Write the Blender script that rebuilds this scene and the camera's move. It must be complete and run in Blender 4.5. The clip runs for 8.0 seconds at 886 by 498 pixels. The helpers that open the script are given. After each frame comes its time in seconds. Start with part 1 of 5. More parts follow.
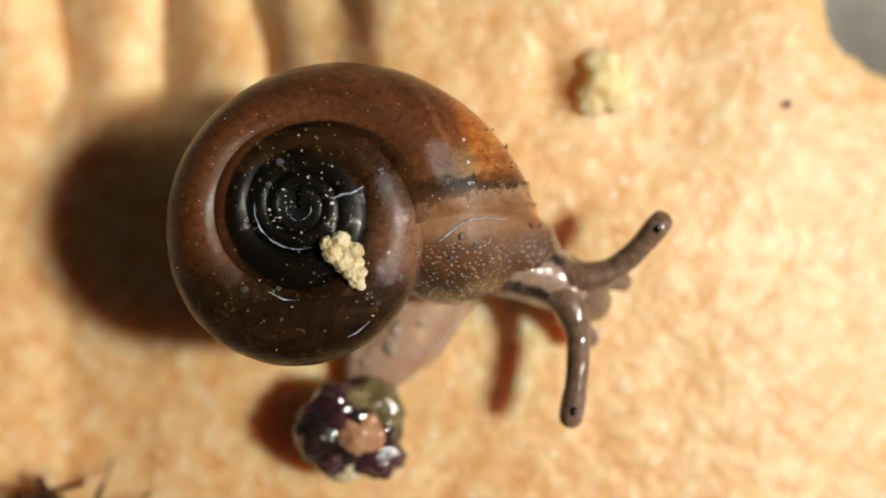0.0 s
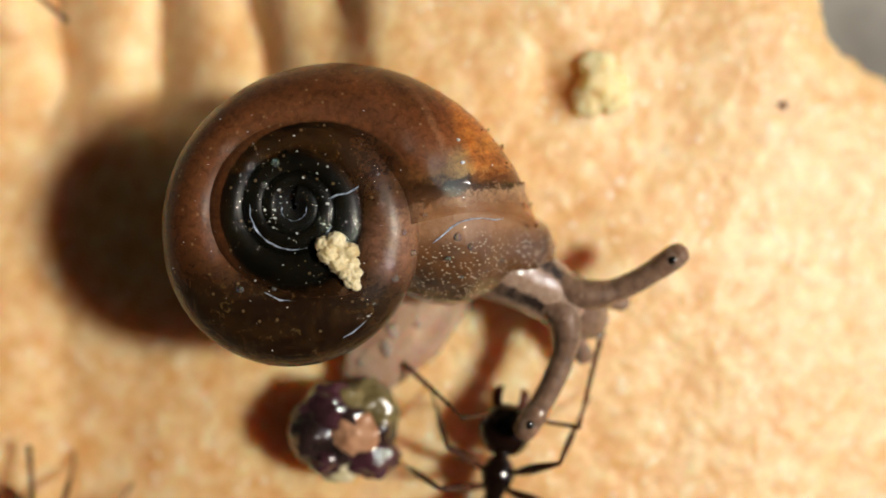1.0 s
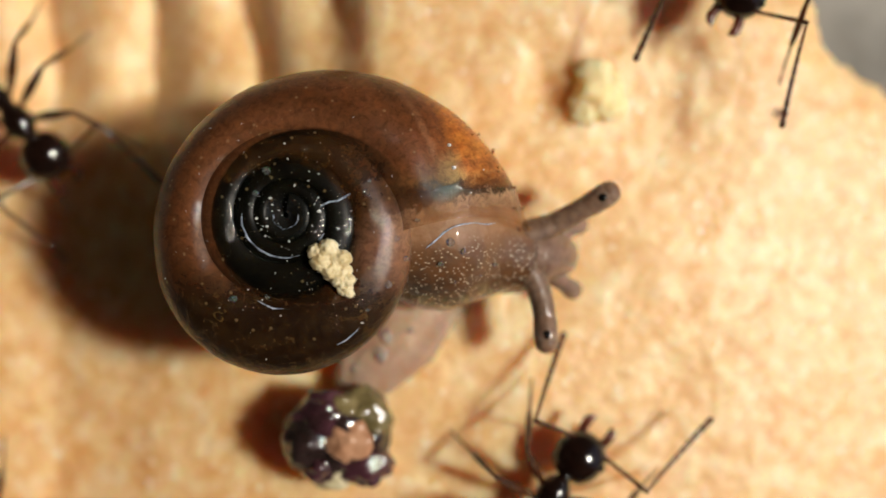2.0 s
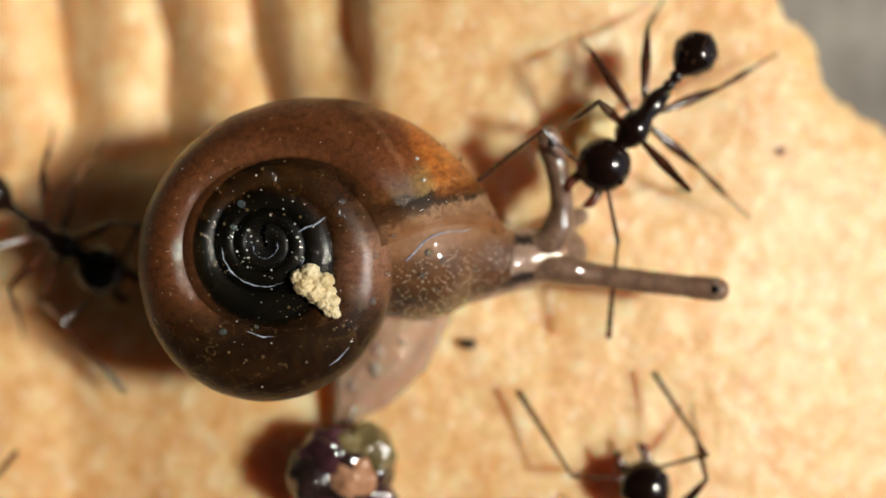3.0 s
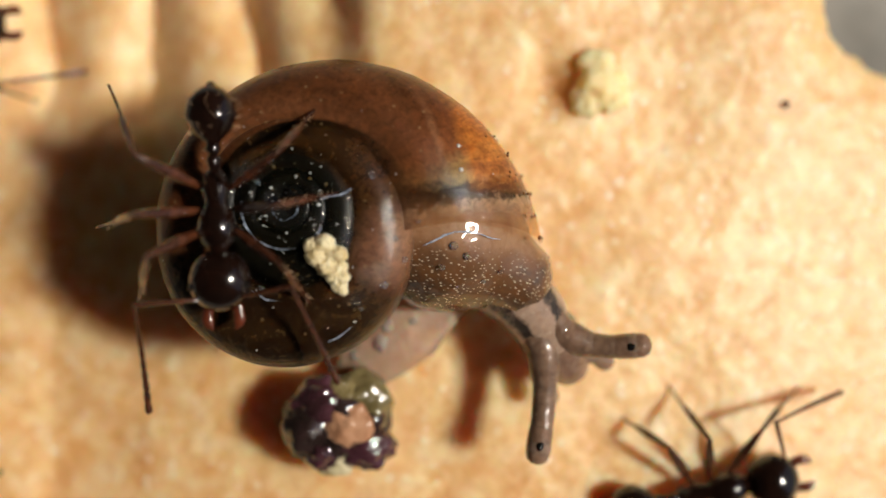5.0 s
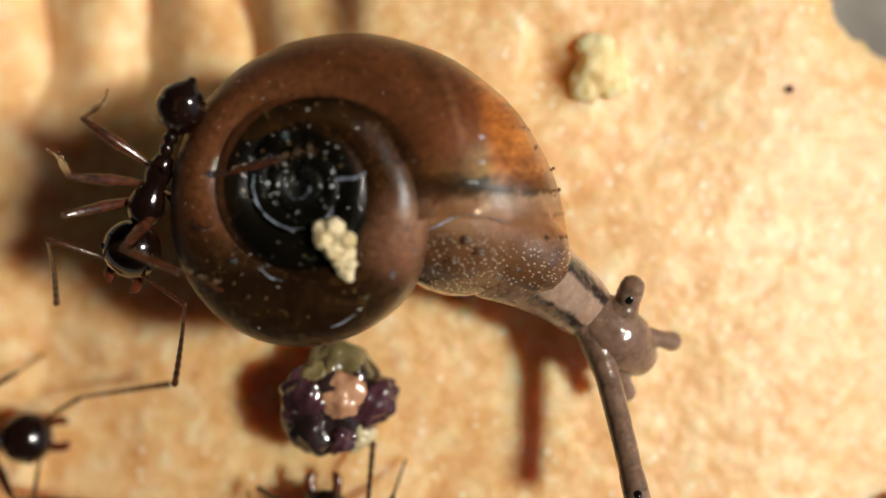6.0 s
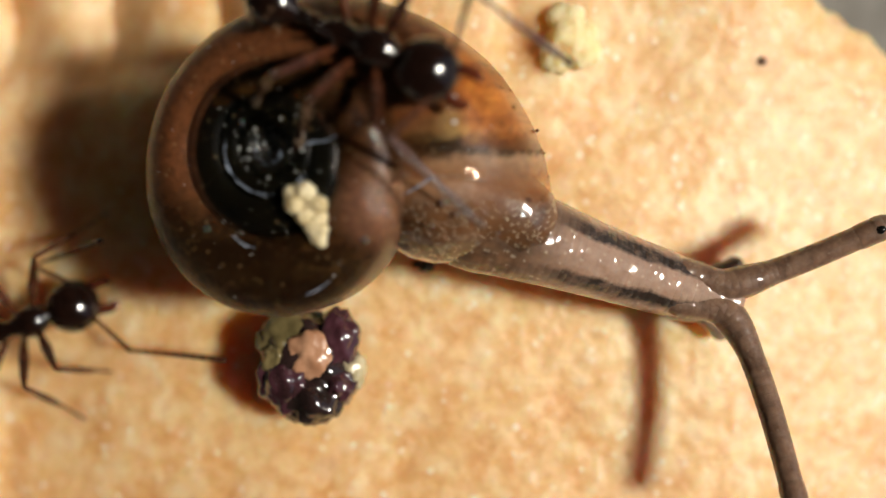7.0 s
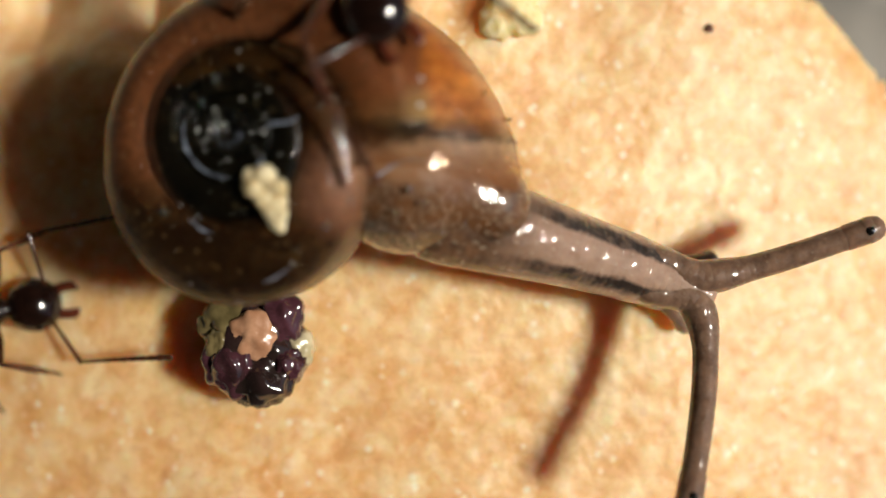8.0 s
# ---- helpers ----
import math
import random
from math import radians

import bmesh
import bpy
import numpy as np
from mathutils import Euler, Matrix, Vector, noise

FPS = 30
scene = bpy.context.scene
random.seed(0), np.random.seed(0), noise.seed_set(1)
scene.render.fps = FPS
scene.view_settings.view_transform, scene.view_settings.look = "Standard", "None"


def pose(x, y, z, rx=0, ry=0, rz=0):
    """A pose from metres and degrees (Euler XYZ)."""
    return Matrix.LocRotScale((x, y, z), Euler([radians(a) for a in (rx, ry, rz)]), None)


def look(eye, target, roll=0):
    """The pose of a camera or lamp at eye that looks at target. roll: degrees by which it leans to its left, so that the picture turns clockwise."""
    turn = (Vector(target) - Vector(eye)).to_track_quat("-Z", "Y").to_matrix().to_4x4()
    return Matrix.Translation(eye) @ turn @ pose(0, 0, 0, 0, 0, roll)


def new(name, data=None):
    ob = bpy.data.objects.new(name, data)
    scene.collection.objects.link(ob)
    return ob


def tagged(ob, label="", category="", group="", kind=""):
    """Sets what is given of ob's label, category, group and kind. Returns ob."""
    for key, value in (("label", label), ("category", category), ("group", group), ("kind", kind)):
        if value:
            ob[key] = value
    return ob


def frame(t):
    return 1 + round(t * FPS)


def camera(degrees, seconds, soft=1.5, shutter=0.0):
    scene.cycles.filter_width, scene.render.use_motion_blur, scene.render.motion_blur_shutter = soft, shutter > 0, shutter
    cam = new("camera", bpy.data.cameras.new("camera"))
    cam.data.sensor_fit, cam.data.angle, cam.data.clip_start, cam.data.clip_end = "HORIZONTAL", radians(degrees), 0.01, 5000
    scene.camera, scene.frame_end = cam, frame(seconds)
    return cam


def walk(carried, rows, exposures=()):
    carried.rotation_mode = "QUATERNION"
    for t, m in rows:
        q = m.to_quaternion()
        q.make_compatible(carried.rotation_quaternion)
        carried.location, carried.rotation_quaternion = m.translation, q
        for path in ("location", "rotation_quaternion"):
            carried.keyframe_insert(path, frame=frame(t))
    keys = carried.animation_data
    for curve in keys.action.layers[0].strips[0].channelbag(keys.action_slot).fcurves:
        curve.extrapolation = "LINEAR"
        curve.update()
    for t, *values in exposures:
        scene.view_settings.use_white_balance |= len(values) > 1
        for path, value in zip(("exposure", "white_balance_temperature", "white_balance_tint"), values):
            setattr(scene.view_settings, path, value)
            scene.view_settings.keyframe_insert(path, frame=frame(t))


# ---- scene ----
MM = 0.001


def cam_pose(x, y, z, rx, ry, rz):
    """A camera pose from millimetres above the bread and degrees; it looks down."""
    return pose(x * MM, y * MM, z * MM, rx, ry, rz)


# ---- camera ----
cam = camera(40.0, 8.0, soft=1.6)
cam.data.dof.use_dof = True
cam.data.dof.focus_distance = 29.1 * MM
cam.data.dof.aperture_fstop = 30.0
walk(cam, [
    (0.0, cam_pose(-0.000, 0.000, 33.387, 0.00, -0.00, -0.00)),
    (0.5, cam_pose(-0.146, 0.015, 33.504, 0.05, -0.16, -0.12)),
    (1.0, cam_pose(0.231, 0.032, 33.398, 0.01, 0.22, -0.07)),
    (1.5, cam_pose(0.098, -0.047, 33.228, 0.15, -0.22, 0.03)),
    (1.7, cam_pose(0.098, -0.047, 33.228, 0.15, -0.22, 0.03)),
    (2.8, cam_pose(-0.240, 0.987, 33.993, 0.38, -0.45, 0.02)),
    (3.0, cam_pose(-0.287, 1.017, 33.993, 0.38, -0.45, 0.02)),
    (3.5, cam_pose(0.042, 1.149, 33.725, 0.16, -0.03, -0.11)),
    (4.0, cam_pose(0.038, 0.782, 33.373, 0.25, -0.13, -0.05)),
    (4.5, cam_pose(-0.035, 0.216, 33.187, -0.03, -0.25, 0.01)),
    (4.7, cam_pose(0.087, 0.165, 33.067, -0.04, -0.09, 0.01)),
    (5.8, cam_pose(0.837, -0.148, 32.329, -0.07, 0.88, -0.01)),
    (6.0, cam_pose(0.792, -0.208, 32.279, -0.07, 0.88, -0.01)),
    (6.5, cam_pose(0.684, -0.353, 32.123, -0.31, 0.42, 0.18)),
    (7.0, cam_pose(1.330, -0.657, 31.833, -0.54, 0.36, 0.10)),
    (7.5, cam_pose(2.066, -1.301, 31.625, -0.02, 0.38, 0.17)),
    (8.0, cam_pose(2.570, -1.364, 31.006, -0.59, -0.26, 0.05)),
])

# ---- light ----
SUN_ELEVATION, SUN_AZIMUTH = 51.0, 0.0   # degrees above the ground; from +x towards +y
world = bpy.data.worlds.new("sky")
scene.world = world
world.use_nodes = True
sky = world.node_tree.nodes.new("ShaderNodeTexSky")
sky.sky_type = "NISHITA"
sky.sun_disc = False
sky.sun_elevation = radians(SUN_ELEVATION)
sky.sun_rotation = radians(90 - SUN_AZIMUTH)
world.node_tree.links.new(sky.outputs[0], world.node_tree.nodes["Background"].inputs[0])
world.node_tree.nodes["Background"].inputs[1].default_value = 0.05
sun_data = bpy.data.lights.new("sun", "SUN")
sun_data.energy, sun_data.angle, sun_data.color = 4.8, radians(7.0), (1.0, 0.925, 0.80)
sun = new("sun", sun_data)
ce, se = math.cos(radians(SUN_ELEVATION)), math.sin(radians(SUN_ELEVATION))
ca, sa = math.cos(radians(SUN_AZIMUTH)), math.sin(radians(SUN_AZIMUTH))
sun.matrix_world = look((ce * ca, ce * sa, se), (0, 0, 0))
scene.view_settings.exposure = -0.33


# ---- materials ----
class Nodes:
    """A small helper to wire one node material."""

    def __init__(self, name):
        self.mat = bpy.data.materials.new(name)
        self.mat.use_nodes = True
        self.tree = self.mat.node_tree
        self.out = self.tree.nodes["Material Output"]
        self.main = self.tree.nodes["Principled BSDF"]
        self.coord = self.add("ShaderNodeTexCoord").outputs["Object"]

    def add(self, kind, **values):
        node = self.tree.nodes.new(kind)
        for key, value in values.items():
            node.inputs[key.replace("_", " ")].default_value = value
        return node

    def link(self, a, b):
        self.tree.links.new(a, b)
        return b

    def noise(self, scale, detail=4.0, rough=0.55, distort=0.0, coord=None):
        node = self.add("ShaderNodeTexNoise", Scale=scale, Detail=detail, Roughness=rough, Distortion=distort)
        self.link(coord or self.coord, node.inputs["Vector"])
        return node.outputs["Fac"]

    def cells(self, scale, feature="F1", coord=None, random=1.0):
        node = self.add("ShaderNodeTexVoronoi", Scale=scale, Randomness=random)
        node.feature = feature
        self.link(coord or self.coord, node.inputs["Vector"])
        return node.outputs["Distance"]

    def ramp(self, fac, stops):
        node = self.add("ShaderNodeValToRGB")
        els = node.color_ramp.elements
        while len(els) < len(stops):
            els.new(0.5)
        for el, (at, colour) in zip(els, stops):
            el.position = at
            el.color = (*colour, 1) if len(colour) == 3 else colour
        self.link(fac, node.inputs["Fac"])
        return node.outputs["Color"]

    def math(self, op, a, b=None, clamp=False):
        node = self.add("ShaderNodeMath")
        node.operation, node.use_clamp = op, clamp
        for i, v in enumerate((a, b)):
            if v is None:
                continue
            if isinstance(v, (int, float)):
                node.inputs[i].default_value = v
            else:
                self.link(v, node.inputs[i])
        return node.outputs[0]

    def mix(self, fac, a, b, blend="MIX"):
        node = self.add("ShaderNodeMix")
        node.data_type, node.blend_type = "RGBA", blend
        for i, v in ((0, fac), (6, a), (7, b)):
            if isinstance(v, (int, float)):
                node.inputs[i].default_value = v
            elif isinstance(v, tuple):
                node.inputs[i].default_value = (*v, 1)
            else:
                self.link(v, node.inputs[i])
        return node.outputs[2]

    def bump(self, height, distance, strength=1.0):
        node = self.add("ShaderNodeBump", Strength=strength, Distance=distance)
        self.link(height, node.inputs["Height"])
        self.link(node.outputs[0], self.main.inputs["Normal"])
        return node.outputs[0]

    def set(self, **values):
        for key, value in values.items():
            socket = self.main.inputs[key.replace("_", " ")]
            if isinstance(value, bpy.types.NodeSocket):
                self.link(value, socket)
            else:
                socket.default_value = value
        return self


def bread_material():
    n = Nodes("toasted bread crumb")
    wide = n.noise(150, 3, 0.6)
    mid = n.noise(620, 3, 0.6, 0.5)
    fine = n.noise(2400, 4, 0.65, 0.4)
    grains = n.cells(2600)
    sep = n.add("ShaderNodeSeparateXYZ")      # light gradient painted in: brighter towards the broken corner
    n.link(n.coord, sep.inputs[0])
    wide = n.math("ADD", wide, n.math("MULTIPLY", n.math("ADD", sep.outputs[1], n.math("MULTIPLY", sep.outputs[0], 0.5)), 10))
    base = n.ramp(wide, [(0.34, (0.76, 0.40, 0.155)), (0.5, (0.87, 0.56, 0.265)), (0.66, (0.93, 0.73, 0.45))])
    patch = n.ramp(mid, [(0.34, (0.66, 0.30, 0.10)), (0.47, (0.86, 0.55, 0.26)), (0.64, (0.96, 0.79, 0.51))])
    pores = n.ramp(fine, [(0.34, (0.58, 0.27, 0.09)), (0.5, (0.86, 0.58, 0.29)), (0.66, (0.98, 0.85, 0.60))])
    colour = n.mix(0.45, base, patch)
    colour = n.mix(0.42, colour, pores)
    warp = n.add("ShaderNodeVectorMath")
    warp.operation = "ADD"
    tex = n.add("ShaderNodeTexNoise", Scale=900.0, Detail=2.0)
    n.link(n.coord, tex.inputs["Vector"])
    small = n.add("ShaderNodeVectorMath")
    small.operation = "SCALE"
    small.inputs["Scale"].default_value = 0.0007
    n.link(tex.outputs["Color"], small.inputs[0])
    n.link(n.coord, warp.inputs[0])
    n.link(small.outputs[0], warp.inputs[1])
    blobs = n.cells(1350, "SMOOTH_F1", coord=warp.outputs[0])
    colour = n.mix(0.32, colour, n.ramp(blobs, [(0.12, (0.98, 0.88, 0.64)), (0.34, (0.92, 0.66, 0.33)), (0.58, (0.78, 0.41, 0.14))]))
    sugar = n.ramp(grains, [(0.12, (1, 1, 1)), (0.34, (0, 0, 0))])
    pick = n.ramp(n.noise(1100, 2, 0.5), [(0.5, (0, 0, 0)), (0.6, (1, 1, 1))])
    pale = n.mix(1.0, sugar, pick, "MULTIPLY")
    colour = n.mix(n.math("MULTIPLY", pale, 0.75), colour, (0.98, 0.90, 0.74))
    n.set(Base_Color=colour, Roughness=0.45, Subsurface_Weight=0.9, Subsurface_Scale=0.0012,
          Subsurface_Radius=(1.0, 0.60, 0.33))
    n.bump(n.math("ADD", n.math("ADD", fine, n.math("MULTIPLY", grains, -0.6)), n.math("MULTIPLY", blobs, -1.5)), 0.00010, 0.30)
    return n.mat


def concrete_material():
    n = Nodes("grey concrete")
    fac = n.noise(260, 6, 0.65)
    n.set(Base_Color=n.ramp(fac, [(0.3, (0.12, 0.12, 0.115)), (0.7, (0.34, 0.335, 0.32))]), Roughness=0.8)
    n.bump(n.noise(900, 5), 0.0003, 0.6)
    return n.mat


def shell_material():
    """Thin horn-brown shell, wet and glossy: the body behind it shows black in the inner whorls, mottled brown
    round them, red-brown further out, and flesh, a dark band, cream and amber towards the mouth."""
    n = Nodes("translucent horn shell")
    sep = n.add("ShaderNodeSeparateXYZ")
    n.link(n.coord, sep.inputs[0])
    x, y = sep.outputs[0], sep.outputs[1]
    wob = n.math("MULTIPLY", n.math("SUBTRACT", n.noise(520, 5, 0.65), 0.5), 0.0016)
    slow = n.math("MULTIPLY", n.math("SUBTRACT", n.noise(230, 2, 0.5), 0.5), 0.0016)
    r = n.math("SQRT", n.math("ADD", n.math("MULTIPLY", x, x), n.math("MULTIPLY", y, y)))

    def round_zone(cx, cy, rx, ry, loose):
        """1 on the edge of an oval, less inside, with a wandering edge."""
        u = n.math("DIVIDE", n.math("SUBTRACT", n.math("ADD", x, n.math("MULTIPLY", wob, loose)), cx), rx)
        v = n.math("DIVIDE", n.math("SUBTRACT", n.math("ADD", y, n.math("MULTIPLY", slow, loose)), cy), ry)
        return n.math("SQRT", n.math("ADD", n.math("MULTIPLY", u, u), n.math("MULTIPLY", v, v)))

    blot = n.ramp(n.noise(1100, 6, 0.72, 1.2), [(0.46, (0, 0, 0)), (0.64, (1, 1, 1))])
    dark = n.ramp(n.noise(1700, 5, 0.7, 0.6), [(0.50, (0, 0, 0)), (0.68, (1, 1, 1))])
    flecks = n.ramp(n.noise(3600, 4, 0.7, 1.5), [(0.60, (0, 0, 0)), (0.72, (1, 1, 1))])
    # outer whorl: red-brown, paler towards its rim, olive-black on the lower side
    rim = n.math("MULTIPLY", r, 1000 / 6.0)
    col = n.ramp(rim, [(0.25, (0.085, 0.029, 0.010)), (0.38, (0.150, 0.056, 0.022)), (0.47, (0.095, 0.032, 0.011)), (0.56, (0.135, 0.046, 0.016)),
                       (0.64, (0.090, 0.030, 0.009)), (0.9, (0.150, 0.049, 0.013))])
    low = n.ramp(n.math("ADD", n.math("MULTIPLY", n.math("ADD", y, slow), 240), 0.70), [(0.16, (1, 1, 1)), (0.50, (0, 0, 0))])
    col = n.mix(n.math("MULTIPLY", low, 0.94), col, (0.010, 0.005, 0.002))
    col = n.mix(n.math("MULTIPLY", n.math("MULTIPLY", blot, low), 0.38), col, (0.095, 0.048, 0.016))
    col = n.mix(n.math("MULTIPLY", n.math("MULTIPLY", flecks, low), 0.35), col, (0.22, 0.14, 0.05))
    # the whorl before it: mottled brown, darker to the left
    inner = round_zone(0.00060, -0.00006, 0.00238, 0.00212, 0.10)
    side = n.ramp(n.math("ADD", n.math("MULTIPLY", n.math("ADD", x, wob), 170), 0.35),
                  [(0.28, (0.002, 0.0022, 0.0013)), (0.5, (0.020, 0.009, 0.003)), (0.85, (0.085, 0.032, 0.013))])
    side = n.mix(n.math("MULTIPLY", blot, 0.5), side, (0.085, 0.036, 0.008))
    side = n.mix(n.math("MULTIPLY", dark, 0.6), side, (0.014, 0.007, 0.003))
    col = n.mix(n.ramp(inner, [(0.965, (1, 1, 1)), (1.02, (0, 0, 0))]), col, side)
    seam = n.ramp(inner, [(0.985, (0, 0, 0)), (1.02, (1, 1, 1)), (1.05, (1, 1, 1)), (1.12, (0, 0, 0))])
    col = n.mix(n.math("MULTIPLY", seam, 0.22), col, (0.22, 0.085, 0.045))
    # flesh shows through on the right below
    flesh = n.ramp(round_zone(0.0029, -0.0008, 0.0015, 0.0013, 0.8), [(0.30, (1, 1, 1)), (1.10, (0, 0, 0))])
    col = n.mix(n.math("MULTIPLY", flesh, 0.82), col, (0.28, 0.135, 0.080))
    # innermost whorls: olive-black
    core = n.ramp(round_zone(0.00003, -0.00040, 0.00176, 0.00172, 0.30), [(0.88, (1, 1, 1)), (1.08, (0, 0, 0))])
    black = n.ramp(n.noise(800, 4, 0.6), [(0.4, (0.0015, 0.0020, 0.0013)), (0.7, (0.006, 0.005, 0.002))])
    col = n.mix(core, col, black)
    grey = n.ramp(n.math("MULTIPLY", r, 1000), [(0.05, (1, 1, 1)), (0.55, (0, 0, 0))])
    col = n.mix(n.math("MULTIPLY", grey, 0.22), col, (0.06, 0.065, 0.075))
    # towards the mouth: flesh, a dark band, cream, amber
    off = n.math("ADD", n.math("SUBTRACT", n.math("ADD", y, 0.00028), n.math("MULTIPLY", x, 0.20)), n.math("ADD", n.math("MULTIPLY", n.math("SUBTRACT", n.noise(2600, 6, 0.75, 0.5), 0.5), 0.0012), n.math("MULTIPLY", slow, 0.35)))
    step = n.math("ADD", n.math("MULTIPLY", off, 250), 0.5)
    across = n.ramp(step, [(0.02, (0.15, 0.072, 0.034)), (0.20, (0.28, 0.150, 0.082)), (0.33, (0.37, 0.215, 0.125)), (0.41, (0.42, 0.26, 0.155)),
                           (0.45, (0.030, 0.019, 0.009)), (0.53, (0.022, 0.012, 0.005)), (0.59, (0.15, 0.075, 0.024)),
                           (0.72, (0.20, 0.066, 0.020)), (1.0, (0.15, 0.045, 0.015))])
    pale = n.math("MULTIPLY", n.math("MULTIPLY", n.math("SUBTRACT", n.math("ADD", x, wob), 0.0037), 1500, clamp=True),
                  n.ramp(step, [(0.51, (0, 0, 0)), (0.56, (1, 1, 1)), (0.66, (1, 1, 1)), (0.76, (0, 0, 0))]))
    across = n.mix(n.math("MULTIPLY", pale, 0.85), across, (0.52, 0.34, 0.13))
    near = n.math("MULTIPLY", n.math("SUBTRACT", n.math("ADD", x, n.math("MULTIPLY", wob, 1.1)), 0.0022), 650, clamp=True)
    col = n.mix(near, col, across)
    turn = n.math("ARCTAN2", y, x)
    lay = n.add("ShaderNodeCombineXYZ")
    n.link(n.math("MULTIPLY", turn, 0.0032), lay.inputs[0])
    n.link(n.math("MULTIPLY", r, 0.22), lay.inputs[1])
    streak = n.ramp(n.noise(4200, 4, 0.65, 0.3, coord=lay.outputs[0]), [(0.40, (0, 0, 0)), (0.62, (1, 1, 1))])
    # amber near the rim of the last quarter turn, brightened in colour for light passing through, and a pale growth
    # line before it
    far = n.math("ADD", r, n.math("MULTIPLY", wob, 0.5))
    sector = n.ramp(turn, [(0.10, (0, 0, 0)), (0.22, (1, 1, 1)), (0.66, (1, 1, 1)), (0.86, (0, 0, 0))])
    amber = n.math("MULTIPLY", n.ramp(n.math("MULTIPLY", n.math("SUBTRACT", far, 0.0041), 1000), [(0.1, (0, 0, 0)), (0.4, (1, 1, 1))]), sector)
    col = n.mix(n.math("MULTIPLY", amber, 0.85), col, n.mix(streak, (0.60, 0.20, 0.028), (0.32, 0.080, 0.010)))
    line = n.ramp(n.math("MULTIPLY", n.math("SUBTRACT", far, 0.0036), 1000), [(0.10, (0, 0, 0)), (0.2, (1, 1, 1)), (0.26, (1, 1, 1)), (0.38, (0, 0, 0))])
    col = n.mix(n.math("MULTIPLY", n.math("MULTIPLY", line, n.ramp(turn, [(0.25, (0, 0, 0)), (0.4, (1, 1, 1)), (0.95, (0, 0, 0))])), 0.3), col, (0.42, 0.22, 0.11))
    col = n.mix(n.math("MULTIPLY", streak, 0.13), col, n.mix(1.0, col, (0.42, 0.36, 0.30), "MULTIPLY"))
    mottle = n.ramp(n.noise(5200, 5, 0.7, 0.8), [(0.36, (0.55, 0.50, 0.46)), (0.52, (1, 1, 1)), (0.66, (1.35, 1.25, 1.1))])
    col = n.mix(0.8, col, mottle, "MULTIPLY")
    grit = n.ramp(n.cells(2600), [(0.06, (1, 1, 1)), (0.13, (0, 0, 0))])
    col = n.mix(n.math("MULTIPLY", grit, 0.30), col, (0.40, 0.27, 0.13))
    sand = n.ramp(n.cells(6400), [(0.05, (1, 1, 1)), (0.12, (0, 0, 0))])
    patchy = n.ramp(n.noise(700, 3, 0.6), [(0.48, (0, 0, 0)), (0.60, (1, 1, 1))])
    col = n.mix(n.math("MULTIPLY", n.math("MULTIPLY", sand, patchy), 0.45), col, (0.45, 0.32, 0.16))
    n.set(Base_Color=col, Roughness=0.35, Subsurface_Weight=0.35, Subsurface_Scale=0.0006,
          Subsurface_Radius=(1.0, 0.45, 0.2), Coat_Weight=0.55, Coat_Roughness=0.04)
    n.main.inputs["Specular IOR Level"].default_value = 0.1
    n.bump(n.noise(1300, 3, 0.6, 0.8), 0.00003, 0.3)
    wet = n.add("ShaderNodeBump", Strength=1.0, Distance=0.00007)
    n.link(n.noise(3000, 4, 0.6, 1.0), wet.inputs["Height"])
    n.link(wet.outputs[0], n.main.inputs["Coat Normal"])
    clear = n.add("ShaderNodeBsdfTransparent")
    clear.inputs["Color"].default_value = (0.96, 0.82, 0.68, 1)
    # clearer towards the thin lip
    lip = n.math("MULTIPLY", n.math("MULTIPLY", n.math("SUBTRACT", x, 0.0028), 1600, clamp=True),
                 n.math("MULTIPLY", n.math("SUBTRACT", 0.0006, n.math("ADD", y, n.math("MULTIPLY", wob, 0.5))), 1100, clamp=True))
    body = n.add("ShaderNodeMixShader")
    n.link(n.math("SUBTRACT", 0.88, n.math("MULTIPLY", lip, 0.80)), body.inputs[0])
    n.link(clear.outputs[0], body.inputs[1])
    n.link(n.main.outputs[0], body.inputs[2])
    n.link(body.outputs[0], n.out.inputs["Surface"])
    return n.mat


